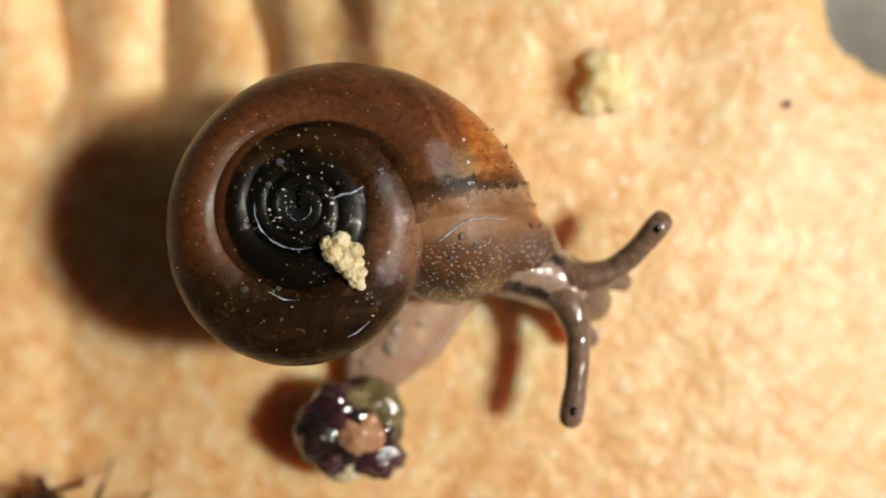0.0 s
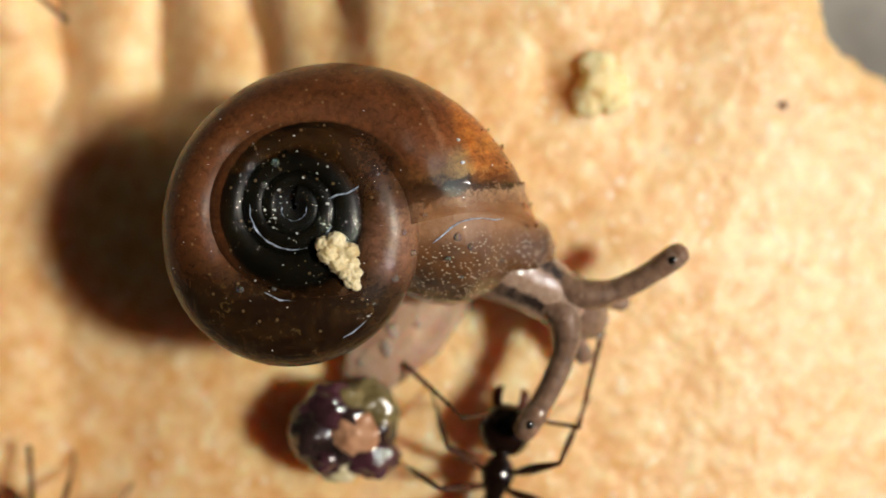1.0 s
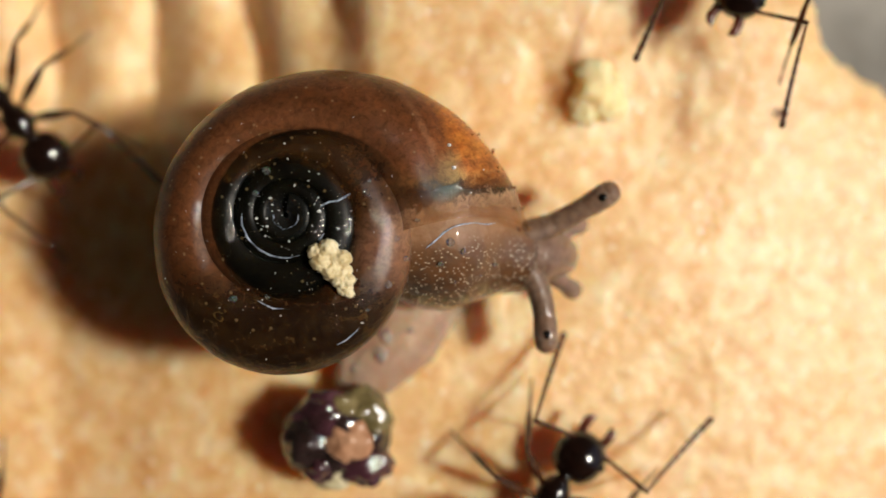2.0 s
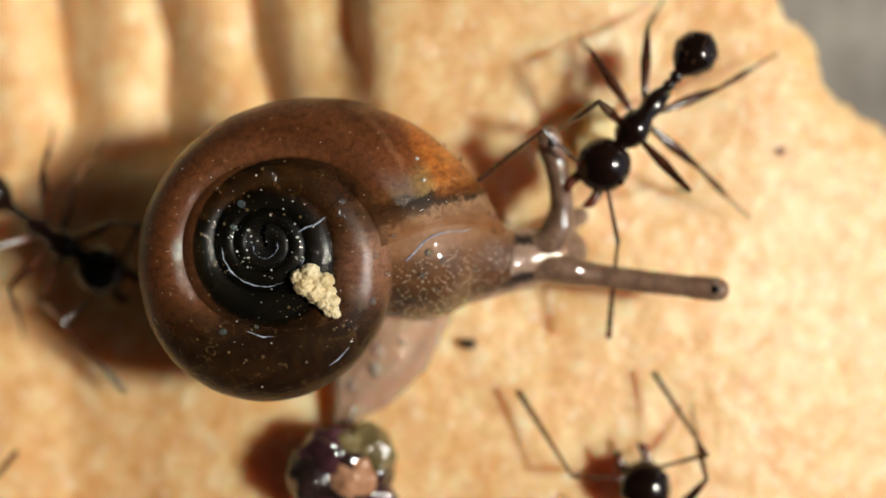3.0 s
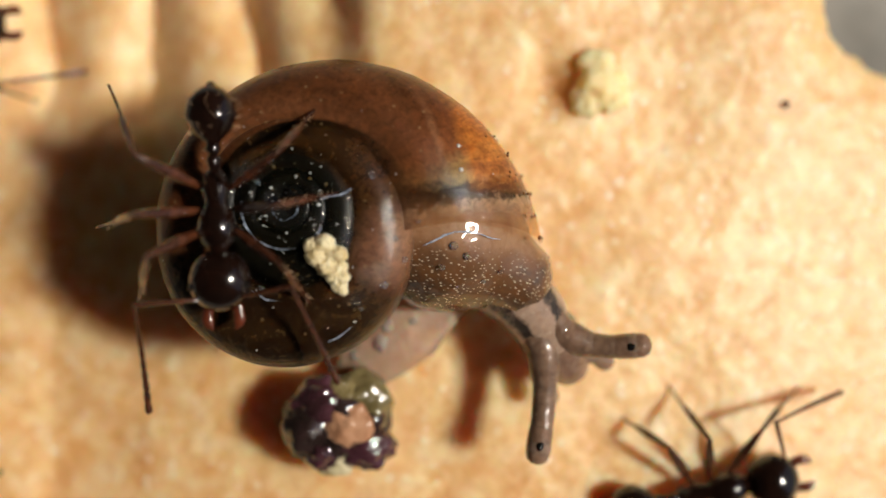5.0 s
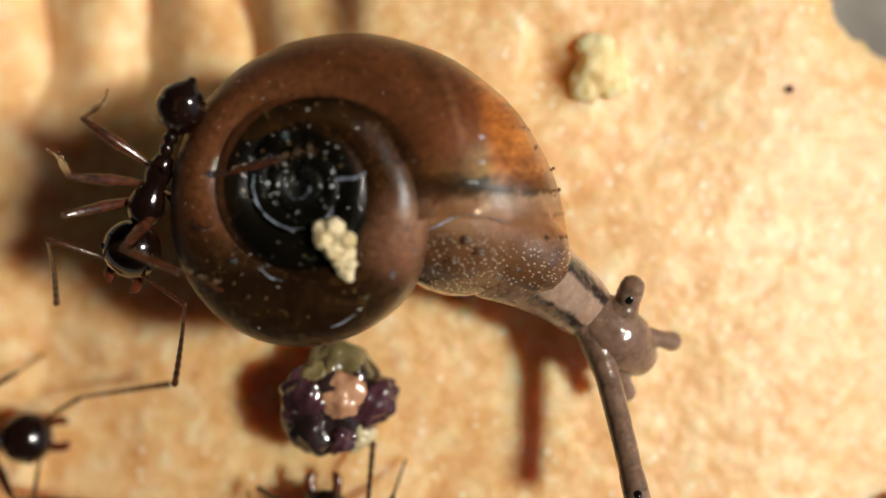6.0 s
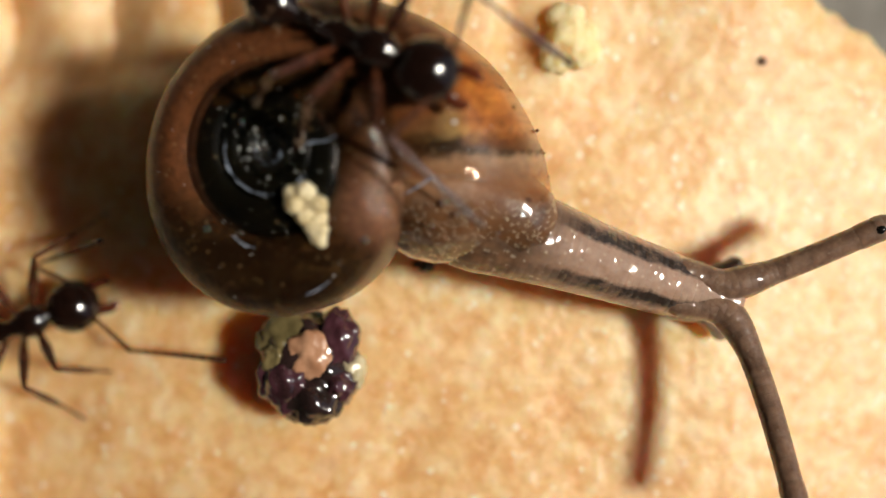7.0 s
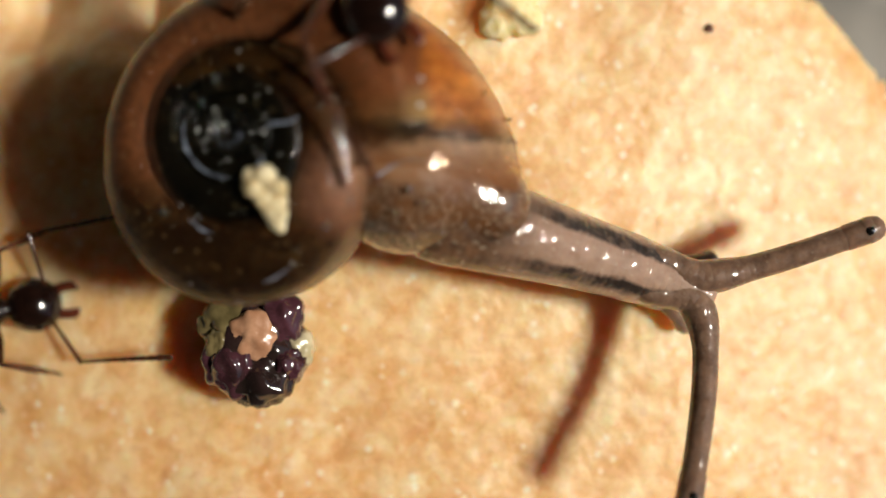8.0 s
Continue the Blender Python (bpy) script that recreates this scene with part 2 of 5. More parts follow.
def skin_material(name, pale, dark, line, stripes=True, speck=0.35):
    """Moist snail skin; dark bands run along both flanks of the back."""
    n = Nodes(name)
    info = n.add("ShaderNodeObjectInfo")      # its colour holds: place along the limb, share of stripes
    lay = n.add("ShaderNodeSeparateColor")
    n.link(info.outputs["Color"], lay.inputs[0])
    slide = n.add("ShaderNodeCombineXYZ")
    n.link(n.math("MULTIPLY", lay.outputs[0], 0.0055), slide.inputs[0])
    shift = n.add("ShaderNodeVectorMath")
    shift.operation = "ADD"
    n.link(n.coord, shift.inputs[0])
    n.link(slide.outputs[0], shift.inputs[1])
    own = shift.outputs[0]
    fine = n.noise(2600, 4, 0.65, coord=own)
    base = n.ramp(fine, [(0.3, dark), (0.68, pale)])
    dots = n.ramp(n.cells(5200, coord=own), [(0.12, (1, 1, 1)), (0.24, (0, 0, 0))])
    base = n.mix(n.math("MULTIPLY", dots, speck), base, (0.55, 0.45, 0.33))
    if stripes:
        sep = n.add("ShaderNodeSeparateXYZ")
        n.link(n.coord, sep.inputs[0])
        wob = n.math("MULTIPLY", n.math("SUBTRACT", n.noise(1500, 5, 0.7, coord=own), 0.5), 0.00034)
        away = n.math("SUBTRACT", n.math("ABSOLUTE", n.math("ADD", sep.outputs[1], wob)),
                      n.math("MULTIPLY", n.math("SUBTRACT", 0.75, lay.outputs[0]), 0.00034))
        band = n.ramp(n.math("MULTIPLY", away, 1000),
                      [(0.27, (0, 0, 0)), (0.37, (1, 1, 1)), (0.54, (1, 1, 1)), (0.70, (0, 0, 0))])
        band = n.math("MULTIPLY", band, n.ramp(n.noise(2600, 4, 0.7, coord=own), [(0.22, (0.35, 0.35, 0.35)), (0.5, (1, 1, 1))]))
        base = n.mix(n.math("MULTIPLY", n.math("MULTIPLY", band, lay.outputs[1]), 0.95), base, line)
        collar = n.mix(n.math("MULTIPLY", dots, 0.6), n.ramp(fine, [(0.3, (0.055, 0.030, 0.017)), (0.68, (0.18, 0.092, 0.048))]), (0.6, 0.5, 0.38))
        base = n.mix(n.math("SUBTRACT", 1.0, lay.outputs[2], clamp=True), base, collar)
    n.set(Base_Color=base, Roughness=0.5, Subsurface_Weight=0.4, Subsurface_Scale=0.0005,
          Subsurface_Radius=(1.0, 0.5, 0.3), Coat_Weight=1.0, Coat_Roughness=0.05, Coat_IOR=1.5)
    n.main.inputs["Specular IOR Level"].default_value = 0.15
    n.bump(n.math("ADD", n.cells(3600, coord=own), n.math("MULTIPLY", fine, 0.6)), 0.00004, 0.6)
    # small domes in the wet film break its gloss into dots
    domes = n.math("ADD", n.cells(4300, "SMOOTH_F1", coord=own, random=0.7), n.math("MULTIPLY", n.noise(1400, 1, 0.4, coord=own), 0.5))
    wet = n.add("ShaderNodeBump", Strength=0.8, Distance=0.00006)
    n.link(domes, wet.inputs["Height"])
    n.link(wet.outputs[0], n.main.inputs["Coat Normal"])
    return n.mat


def mantle_material():
    """Moist mantle: flesh pink on its upper side, brown to olive with pale dashes below."""
    n = Nodes("speckled mantle skin")
    sep = n.add("ShaderNodeSeparateXYZ")
    n.link(n.coord, sep.inputs[0])
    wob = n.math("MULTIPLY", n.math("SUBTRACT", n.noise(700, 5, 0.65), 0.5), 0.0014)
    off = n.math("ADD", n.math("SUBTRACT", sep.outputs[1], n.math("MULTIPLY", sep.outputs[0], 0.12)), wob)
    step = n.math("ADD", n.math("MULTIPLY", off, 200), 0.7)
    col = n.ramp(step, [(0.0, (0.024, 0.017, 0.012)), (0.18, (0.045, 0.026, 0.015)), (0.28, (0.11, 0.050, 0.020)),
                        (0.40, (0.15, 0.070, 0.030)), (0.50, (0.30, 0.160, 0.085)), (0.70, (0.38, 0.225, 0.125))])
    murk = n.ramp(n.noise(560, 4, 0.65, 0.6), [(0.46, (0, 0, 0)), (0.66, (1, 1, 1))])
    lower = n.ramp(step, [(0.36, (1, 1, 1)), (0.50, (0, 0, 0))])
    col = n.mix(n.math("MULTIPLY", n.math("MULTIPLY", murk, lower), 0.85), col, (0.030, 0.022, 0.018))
    blot = n.ramp(n.noise(2300, 5, 0.7, 0.6), [(0.45, (0, 0, 0)), (0.68, (1, 1, 1))])
    col = n.mix(n.math("MULTIPLY", blot, 0.5), col, (0.19, 0.070, 0.018))
    stretch = n.add("ShaderNodeMapping")
    stretch.inputs["Scale"].default_value = (0.5, 1.0, 0.7)
    stretch.inputs["Rotation"].default_value = (0, 0, -0.7)
    n.link(n.coord, stretch.inputs["Vector"])
    dash = n.ramp(n.cells(14500, coord=stretch.outputs[0]), [(0.17, (1, 1, 1)), (0.28, (0, 0, 0))])
    col = n.mix(n.math("MULTIPLY", n.math("MULTIPLY", dash, lower), 0.7), col, (0.74, 0.62, 0.46))
    n.set(Base_Color=col, Roughness=0.45, Subsurface_Weight=0.35, Subsurface_Scale=0.0004,
          Subsurface_Radius=(1.0, 0.5, 0.3), Coat_Weight=1.0, Coat_Roughness=0.03, Coat_IOR=1.7)
    n.main.inputs["Specular IOR Level"].default_value = 0.2
    n.bump(n.noise(2600, 4), 0.00008, 0.6)
    wet = n.add("ShaderNodeBump", Strength=1.0, Distance=0.00006)
    n.link(n.math("ADD", n.noise(1300, 2, 0.5, 0.4), n.math("MULTIPLY", n.cells(3800, "SMOOTH_F1"), 0.5)), wet.inputs["Height"])
    n.link(wet.outputs[0], n.main.inputs["Coat Normal"])
    return n.mat


def simple_material(name, a, b, rough, scale=2500, bump=0.00002, strength=0.4, **more):
    n = Nodes(name)
    fac = n.noise(scale, 4, 0.6)
    n.set(Base_Color=n.ramp(fac, [(0.3, a), (0.7, b)]), Roughness=rough, **more)
    n.bump(n.noise(scale * 2.3, 3), bump, strength)
    return n.mat


def clear_material(name, tint, share, rough, a=(1, 1, 1), b=(1, 1, 1), bump=0.00004, scale=2500):
    """Clear wet matter: light passes through it tinted; share of it is milky; its skin is glossy."""
    n = Nodes(name)
    n.set(Base_Color=n.ramp(n.noise(scale, 4, 0.6), [(0.3, a), (0.7, b)]), Roughness=0.3, Subsurface_Weight=0.5, Subsurface_Scale=0.0005)
    dent = n.bump(n.noise(scale * 1.3, 3, 0.6, 0.6), bump, 1.0)
    clear = n.add("ShaderNodeBsdfTransparent")
    clear.inputs["Color"].default_value = (*tint, 1)
    milk = n.add("ShaderNodeMixShader", Fac=share)
    n.link(clear.outputs[0], milk.inputs[1])
    n.link(n.main.outputs[0], milk.inputs[2])
    shine = n.add("ShaderNodeBsdfGlossy", Roughness=rough)
    n.link(dent, shine.inputs["Normal"])
    edge = n.add("ShaderNodeFresnel", IOR=1.5)
    n.link(dent, edge.inputs["Normal"])
    skin = n.add("ShaderNodeMixShader")
    n.link(edge.outputs[0], skin.inputs[0])
    n.link(milk.outputs[0], skin.inputs[1])
    n.link(shine.outputs[0], skin.inputs[2])
    n.link(skin.outputs[0], n.out.inputs["Surface"])
    return n.mat


M_BREAD = bread_material()
M_CONCRETE = concrete_material()
M_SHELL = shell_material()
M_VISCERA = simple_material("dark soft body", (0.006, 0.003, 0.0015), (0.06, 0.022, 0.006), 0.5, 900)
M_NECK = skin_material("striped snail skin", (0.44, 0.285, 0.208), (0.31, 0.185, 0.128), (0.012, 0.008, 0.007))
M_MANTLE = mantle_material()
M_TENTACLE = skin_material("grey-brown tentacle skin", (0.25, 0.148, 0.098), (0.12, 0.068, 0.045), (0, 0, 0), False, 0.12)
M_BULB = simple_material("clear tentacle tip", (0.20, 0.125, 0.09), (0.30, 0.20, 0.145), 0.1,
                         Subsurface_Weight=0.5, Subsurface_Scale=0.0003, Coat_Weight=0.6)
M_LIP = skin_material("pinkish head skin", (0.25, 0.15, 0.105), (0.14, 0.080, 0.054), (0, 0, 0), False, 0.15)
M_EYE = simple_material("black eye", (0.004, 0.004, 0.004), (0.008, 0.007, 0.006), 0.15)
M_FOOT = clear_material("pale pink foot", (0.95, 0.84, 0.76), 0.5, 0.06, (0.62, 0.40, 0.28), (0.82, 0.62, 0.48), 0.00008, 1800)
M_SLIME = clear_material("clear slime bubble", (0.97, 0.93, 0.90), 0.25, 0.03, (0.74, 0.62, 0.55), (0.88, 0.80, 0.74))
M_GLINT = simple_material("painted bluish white glint", (0.04, 0.055, 0.09), (0.62, 0.70, 0.88), 0.15, 11000, Coat_Weight=1.0)
M_CHITIN = simple_material("black-brown ant cuticle", (0.004, 0.002, 0.0015), (0.014, 0.005, 0.003), 0.14, 3500,
                           0.00001, 0.3, Coat_Weight=0.4, Coat_Roughness=0.08)
M_LIMB = simple_material("red-brown ant limb", (0.020, 0.007, 0.004), (0.095, 0.029, 0.012), 0.16, 3500, Coat_Weight=0.5)
M_JAW = simple_material("dark red mandible", (0.040, 0.010, 0.005), (0.13, 0.030, 0.013), 0.2, 3500)
M_HAIR = simple_material("pale ant bristle", (0.45, 0.28, 0.15), (0.6, 0.4, 0.25), 0.3)
M_CRUMB = simple_material("pale yellow crumb", (0.58, 0.44, 0.21), (0.84, 0.74, 0.50), 0.5, 2600, 0.00008, 0.8,
                          Subsurface_Weight=0.3, Subsurface_Scale=0.0004, Subsurface_Radius=(1.0, 0.8, 0.55))
M_PALE = simple_material("pale golden crumb", (0.93, 0.65, 0.32), (0.97, 0.80, 0.48), 0.8, 1800, 0.00008, 0.8,
                         Subsurface_Weight=0.9, Subsurface_Scale=0.0008, Subsurface_Radius=(1.0, 0.75, 0.5))
M_SPECK = simple_material("brown speck", (0.05, 0.02, 0.01), (0.14, 0.06, 0.03), 0.6)
M_DROP = clear_material("clear water", (0.98, 0.97, 0.95), 0.06, 0.03)
M_LIPGRAIN = simple_material("wet brown grain", (0.14, 0.055, 0.022), (0.32, 0.16, 0.07), 0.2, 3000, Coat_Weight=0.8)
M_DUST = simple_material("pale dust grain", (0.55, 0.55, 0.55), (0.8, 0.8, 0.78), 0.2)


# ---- mesh helpers ----
def finish(bm, name, material, parent=None, label="", smooth=True):
    me = bpy.data.meshes.new(name)
    bmesh.ops.recalc_face_normals(bm, faces=bm.faces)
    for f in bm.faces:
        f.smooth = smooth
    bm.to_mesh(me)
    bm.free()
    me.materials.append(material)
    return place_mesh(me, name, parent, label)


def place_mesh(me, name, parent=None, label=""):
    ob = new(name, me)
    ob.parent = parent
    if label:
        ob["label"] = label
    return ob


def part(name, bm, material, parent, label=""):
    return finish(bm, name, material, parent, label)


def tube(bm, points, radii, segs=14, flat=1.0, caps=True):
    """A tube round a line of points in millimetres; each radius is one number; rounded ends."""
    pts = [Vector(p) * MM for p in points]
    rad = [r * MM for r in radii]
    if caps:
        d0 = (pts[0] - pts[1]).normalized()
        d1 = (pts[-1] - pts[-2]).normalized()
        first = [(pts[0] + d0 * rad[0] * math.sin(a), rad[0] * math.cos(a)) for a in (1.45, 1.1, 0.6)]
        last = [(pts[-1] + d1 * rad[-1] * math.sin(a), rad[-1] * math.cos(a)) for a in (0.6, 1.1, 1.45)]
        seq = first + list(zip(pts, rad)) + last
        pts, rad = [s[0] for s in seq], [s[1] for s in seq]
    up = Vector((0, 0, 1))
    rings = []
    for i, p in enumerate(pts):
        d = (pts[min(i + 1, len(pts) - 1)] - pts[max(i - 1, 0)]).normalized()
        side = up.cross(d)
        if side.length < 0.2:
            side = Vector((0, 1, 0)).cross(d)
        side.normalize()
        top = d.cross(side)
        ring = []
        for k in range(segs):
            a = 2 * math.pi * k / segs
            ring.append(bm.verts.new(p + side * (rad[i] * math.cos(a)) + top * (rad[i] * flat * math.sin(a))))
        rings.append(ring)
    for a, b in zip(rings, rings[1:]):
        for k in range(segs):
            bm.faces.new((a[k], a[(k + 1) % segs], b[(k + 1) % segs], b[k]))
    bm.faces.new(rings[0])
    bm.faces.new(rings[-1])
    return bm


def ball(bm, centre, radii, level=3, rough=0.0, scale=1.0, seed=0.0, lumps=0.0):
    """An ellipsoid in millimetres with an uneven surface where rough is above 0, grainy where lumps is."""
    made = bmesh.ops.create_icosphere(bm, subdivisions=level, radius=1.0)["verts"]
    for v in made:
        d = v.co.copy()
        k = 1.0 + rough * noise.fractal(d * scale + Vector((seed, seed * 1.7, -seed)), 1.0, 2.0, 3)
        if lumps:
            near = noise.voronoi(d * scale * 1.6 + Vector((seed * 1.3, seed, seed)))[0][0]
            k += lumps * (math.sqrt(max(0.0, 1 - (near / 0.75) ** 2)) - 0.5)
        v.co = Vector((centre[i] + radii[i] * d[i] * k for i in range(3))) * MM
    return bm


# ---- smooth paths ----
def glide(rows, t):
    """Values of rows (seconds, a, b, ...) at t, by a monotone cubic."""
    a = np.array(rows, float)
    ts, v = a[:, 0], a[:, 1:]
    if t <= ts[0]:
        return v[0]
    if t >= ts[-1]:
        return v[-1]
    i = int(np.searchsorted(ts, t, side="right")) - 1
    h = np.diff(ts)
    s = np.diff(v, axis=0) / h[:, None]
    m = np.zeros_like(v)
    for j in range(1, len(ts) - 1):
        same = s[j] * s[j - 1] > 0
        m[j] = np.where(same, 2 * s[j] * s[j - 1] / np.where(same, s[j] + s[j - 1], 1), 0)
    m[0], m[-1] = s[0], s[-1]
    u = (t - ts[i]) / h[i]
    return ((2 * u ** 3 - 3 * u * u + 1) * v[i] + (u ** 3 - 2 * u * u + u) * h[i] * m[i]
            + (3 * u * u - 2 * u ** 3) * v[i + 1] + (u ** 3 - u * u) * h[i] * m[i + 1])


STEPS = [round(0.1 * i, 1) for i in range(81)]


def aim(at, ahead, up=(0, 0, 1)):
    """A pose at a place (metres) whose x axis points ahead and whose z axis is as near to up as can be."""
    x = Vector(ahead).normalized()
    y = Vector(up).cross(x)
    y = y.normalized() if y.length > 1e-6 else Vector((0, 1, 0))
    z = x.cross(y)
    m = Matrix((x, y, z)).transposed().to_4x4()
    m.translation = at
    return m


# ---- ground and bread ----
def build_ground():
    bm = bmesh.new()
    for v in ((-60, -60), (60, -60), (60, 60), (-60, 60)):
        bm.verts.new((*v, -8.0 * MM))
    bm.faces.new(bm.verts)
    ob = finish(bm, "ground", M_CONCRETE)
    tagged(ob, "grey concrete ground beneath the bread", "ground", kind="structure")


def build_sky_screens():
    """Added plain screens, open towards the sun, close the place round the camera; metres."""
    # Unseen; they keep most of the sky's fill off the bread and snail.
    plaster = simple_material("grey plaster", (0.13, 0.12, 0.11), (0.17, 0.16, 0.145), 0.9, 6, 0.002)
    for name, kind, lo, hi in (("sky_screen_west", "wall", (-1.6, -1.2, -0.008), (-1.45, 1.2, 2.4)),
                               ("sky_screen_south", "wall", (-1.45, -1.2, -0.008), (1.5, -1.05, 2.4)),
                               ("sky_screen_north", "wall", (-1.45, 1.05, -0.008), (1.5, 1.2, 2.4)),
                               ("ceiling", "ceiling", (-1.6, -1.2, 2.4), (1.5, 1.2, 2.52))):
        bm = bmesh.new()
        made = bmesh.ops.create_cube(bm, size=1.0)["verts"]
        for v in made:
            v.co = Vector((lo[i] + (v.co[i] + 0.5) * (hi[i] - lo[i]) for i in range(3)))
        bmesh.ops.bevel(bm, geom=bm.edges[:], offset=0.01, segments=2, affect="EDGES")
        tagged(finish(bm, name, plaster, smooth=False), "unseen plain grey plastered sky-blocking " + kind, kind, kind="structure")


# millimetres: the right upper corner of the bread is broken off aslant
OUTLINE = [(8.0, 17.0), (8.7, 11.0), (9.9, 8.3), (10.8, 7.2), (11.1, 6.3), (11.8, 5.5), (12.9, 4.8), (14.2, 3.6),
           (16.5, 1.2), (19.5, -3.0), (20.5, -12.0), (12.0, -21.5), (-8.0, -22.5), (-20.0, -16.0), (-21.5, 2.0),
           (-18.0, 15.0), (-6.0, 18.5)]


def outline_distance(x, y):
    """Signed distances to the bread's outline, above 0 inside, for arrays of places."""
    best = np.full(x.shape, 1e9)
    inside = np.zeros(x.shape, bool)
    n = len(OUTLINE)
    for i in range(n):
        (ax, ay), (bx, by) = OUTLINE[i], OUTLINE[(i + 1) % n]
        ex, ey = bx - ax, by - ay
        u = np.clip(((x - ax) * ex + (y - ay) * ey) / (ex * ex + ey * ey), 0, 1)
        best = np.minimum(best, np.hypot(x - ax - u * ex, y - ay - u * ey))
        cross = (ay > y) != (by > y)
        inside ^= cross & (x < (bx - ax) * (y - ay) / (by - ay + 1e-12) + ax)
    return np.where(inside, best, -best)


def lattice(rng, n=64):
    return rng.random((n, n))


def value_noise(x, y, table):
    n = table.shape[0]
    xi, yi = np.floor(x).astype(int), np.floor(y).astype(int)
    fx, fy = x - xi, y - yi
    fx, fy = fx * fx * (3 - 2 * fx), fy * fy * (3 - 2 * fy)
    a, b = table[xi % n, yi % n], table[(xi + 1) % n, yi % n]
    c, d = table[xi % n, (yi + 1) % n], table[(xi + 1) % n, (yi + 1) % n]
    return (a * (1 - fx) + b * fx) * (1 - fy) + (c * (1 - fx) + d * fx) * fy - 0.5


def bread_height(x, y):
    """Height in millimetres of the bread's upper face at arrays of places."""
    rng = np.random.default_rng(5)
    tabs = [lattice(rng) for _ in range(6)]
    z = 0.35 * value_noise(x / 3.1, y / 3.1, tabs[0]) + 0.07 * value_noise(x / 1.1, y / 1.1, tabs[1])
    z += 0.035 * value_noise(x / 0.42, y / 0.42, tabs[2]) + 0.025 * value_noise(x / 0.2, y / 0.2, tabs[3])
    z -= np.where(x < 2, 0.012, 0.011) * np.clip(x - 2.0, -13, 13) ** 2      # the slab is domed
    fall = np.clip((-x - 3.0) / 6.0, 0, 1) * np.clip((y + 4.0) / 7.0, 0, 1)
    z -= 0.8 * fall * fall * (3 - 2 * fall)          # and sags towards the ribs
    # a row of swollen ribs with grooves between them
    k = 1 / (1 + np.exp(-(y - 3.9 + 0.10 * (x + 8) + 0.5 * value_noise(x / 2, y / 2, tabs[4])) / 0.35))
    k = k / (1 + np.exp((x + 2.6) / 0.35))
    wave = (x + 8.6 + 0.12 * (y - 5)) / 3.25
    wave += 0.22 * value_noise(x / 1.9, y / 1.9, tabs[4])
    rib = np.clip(np.sin(np.pi * (wave - np.floor(wave))), 0, 1) ** 0.75
    z += k * (0.95 * rib - 2.2)
    z -= 0.5 * np.exp(-((x - 3.0) ** 2 / 0.25 + (y - 4.6) ** 2 / 0.6))
    edge = outline_distance(x, y) + 0.35 * value_noise(x / 1.2, y / 1.2, tabs[5]) + 0.2 * value_noise(x / 0.4, y / 0.4, tabs[2])
    drop = np.clip(-edge / 0.55, 0, 1)
    z -= 0.6 * np.exp(-np.clip(edge, 0, 9) / 0.5)
    return z - 7.6 * drop ** 0.6, edge


def surface(x, y):
    """Height of the bread at one place, millimetres."""
    return float(bread_height(np.array([x]), np.array([y]))[0][0])


def build_bread():
    def axis(lo, a, b, hi, fine, coarse):
        return np.concatenate([np.arange(lo, a, coarse), np.arange(a, b, fine), np.arange(b, hi, coarse)])
    xs, ys = axis(-23, -13.5, 14.5, 22, 0.085, 0.3), axis(-24, -8.5, 9.0, 20, 0.085, 0.3)
    gx, gy = np.meshgrid(xs, ys, indexing="ij")
    gz, edge = bread_height(gx, gy)
    keep = edge > -0.62
    ids = np.full(gx.shape, -1)
    ids[keep] = np.arange(keep.sum())
    verts = np.stack([gx[keep], gy[keep], gz[keep]], 1) * MM
    q = np.stack([ids[:-1, :-1], ids[1:, :-1], ids[1:, 1:], ids[:-1, 1:]], -1).reshape(-1, 4)
    q = q[(q >= 0).all(1)]
    me = bpy.data.meshes.new("bread")
    me.from_pydata(verts.tolist(), [], q.tolist())
    me.polygons.foreach_set("use_smooth", np.ones(len(q), bool))
    me.materials.append(M_BREAD)
    ob = new("bread", me)
    tagged(ob, "golden toasted bread slab with a broken corner", "bread")


# ---- snail ----
SHELL_PLACE = [(0, -3.42, 1.02, 0), (0.5, -3.46, 1.06, 0), (1, -3.41, 1.05, 0), (1.5, -3.35, 1, 0), (1.7, -3.37, 0.99, 0), (2.8, -4.27, 1.3, 0), (3, -4.35, 1.33, 0), (3.5, -4.12, 1.33, 0), (4, -3.93, 1.29, 0), (4.5, -3.6, 1.13, 0), (4.7, -3.43, 1.12, 0), (5.8, -2.02, 1.39, 0.42), (6, -2.09, 1.52, 0.46), (6.5, -2.01, 1.5, 0.52), (7, -1.56, 1.56, 0.56), (7.5, -1.31, 1.35, 0.58), (8, -0.68, 1.05, 0.61)]
SHELL_TURN = [(0, 0, 0, 0), (1.7, 0, 0, 0), (2.8, 0, 0, 7), (3, 0, 0, 7.5), (3.5, 0, 0, 6.5), (4, 0, 0, 6), (4.5, 0, -2, 0), (4.7, 0, -3, -1), (5.8, 5, -9, -9), (6, 5, -9, -9), (6.5, 5, -11, -9), (7, 5, -13, -8), (8, 4, -14, -9)]
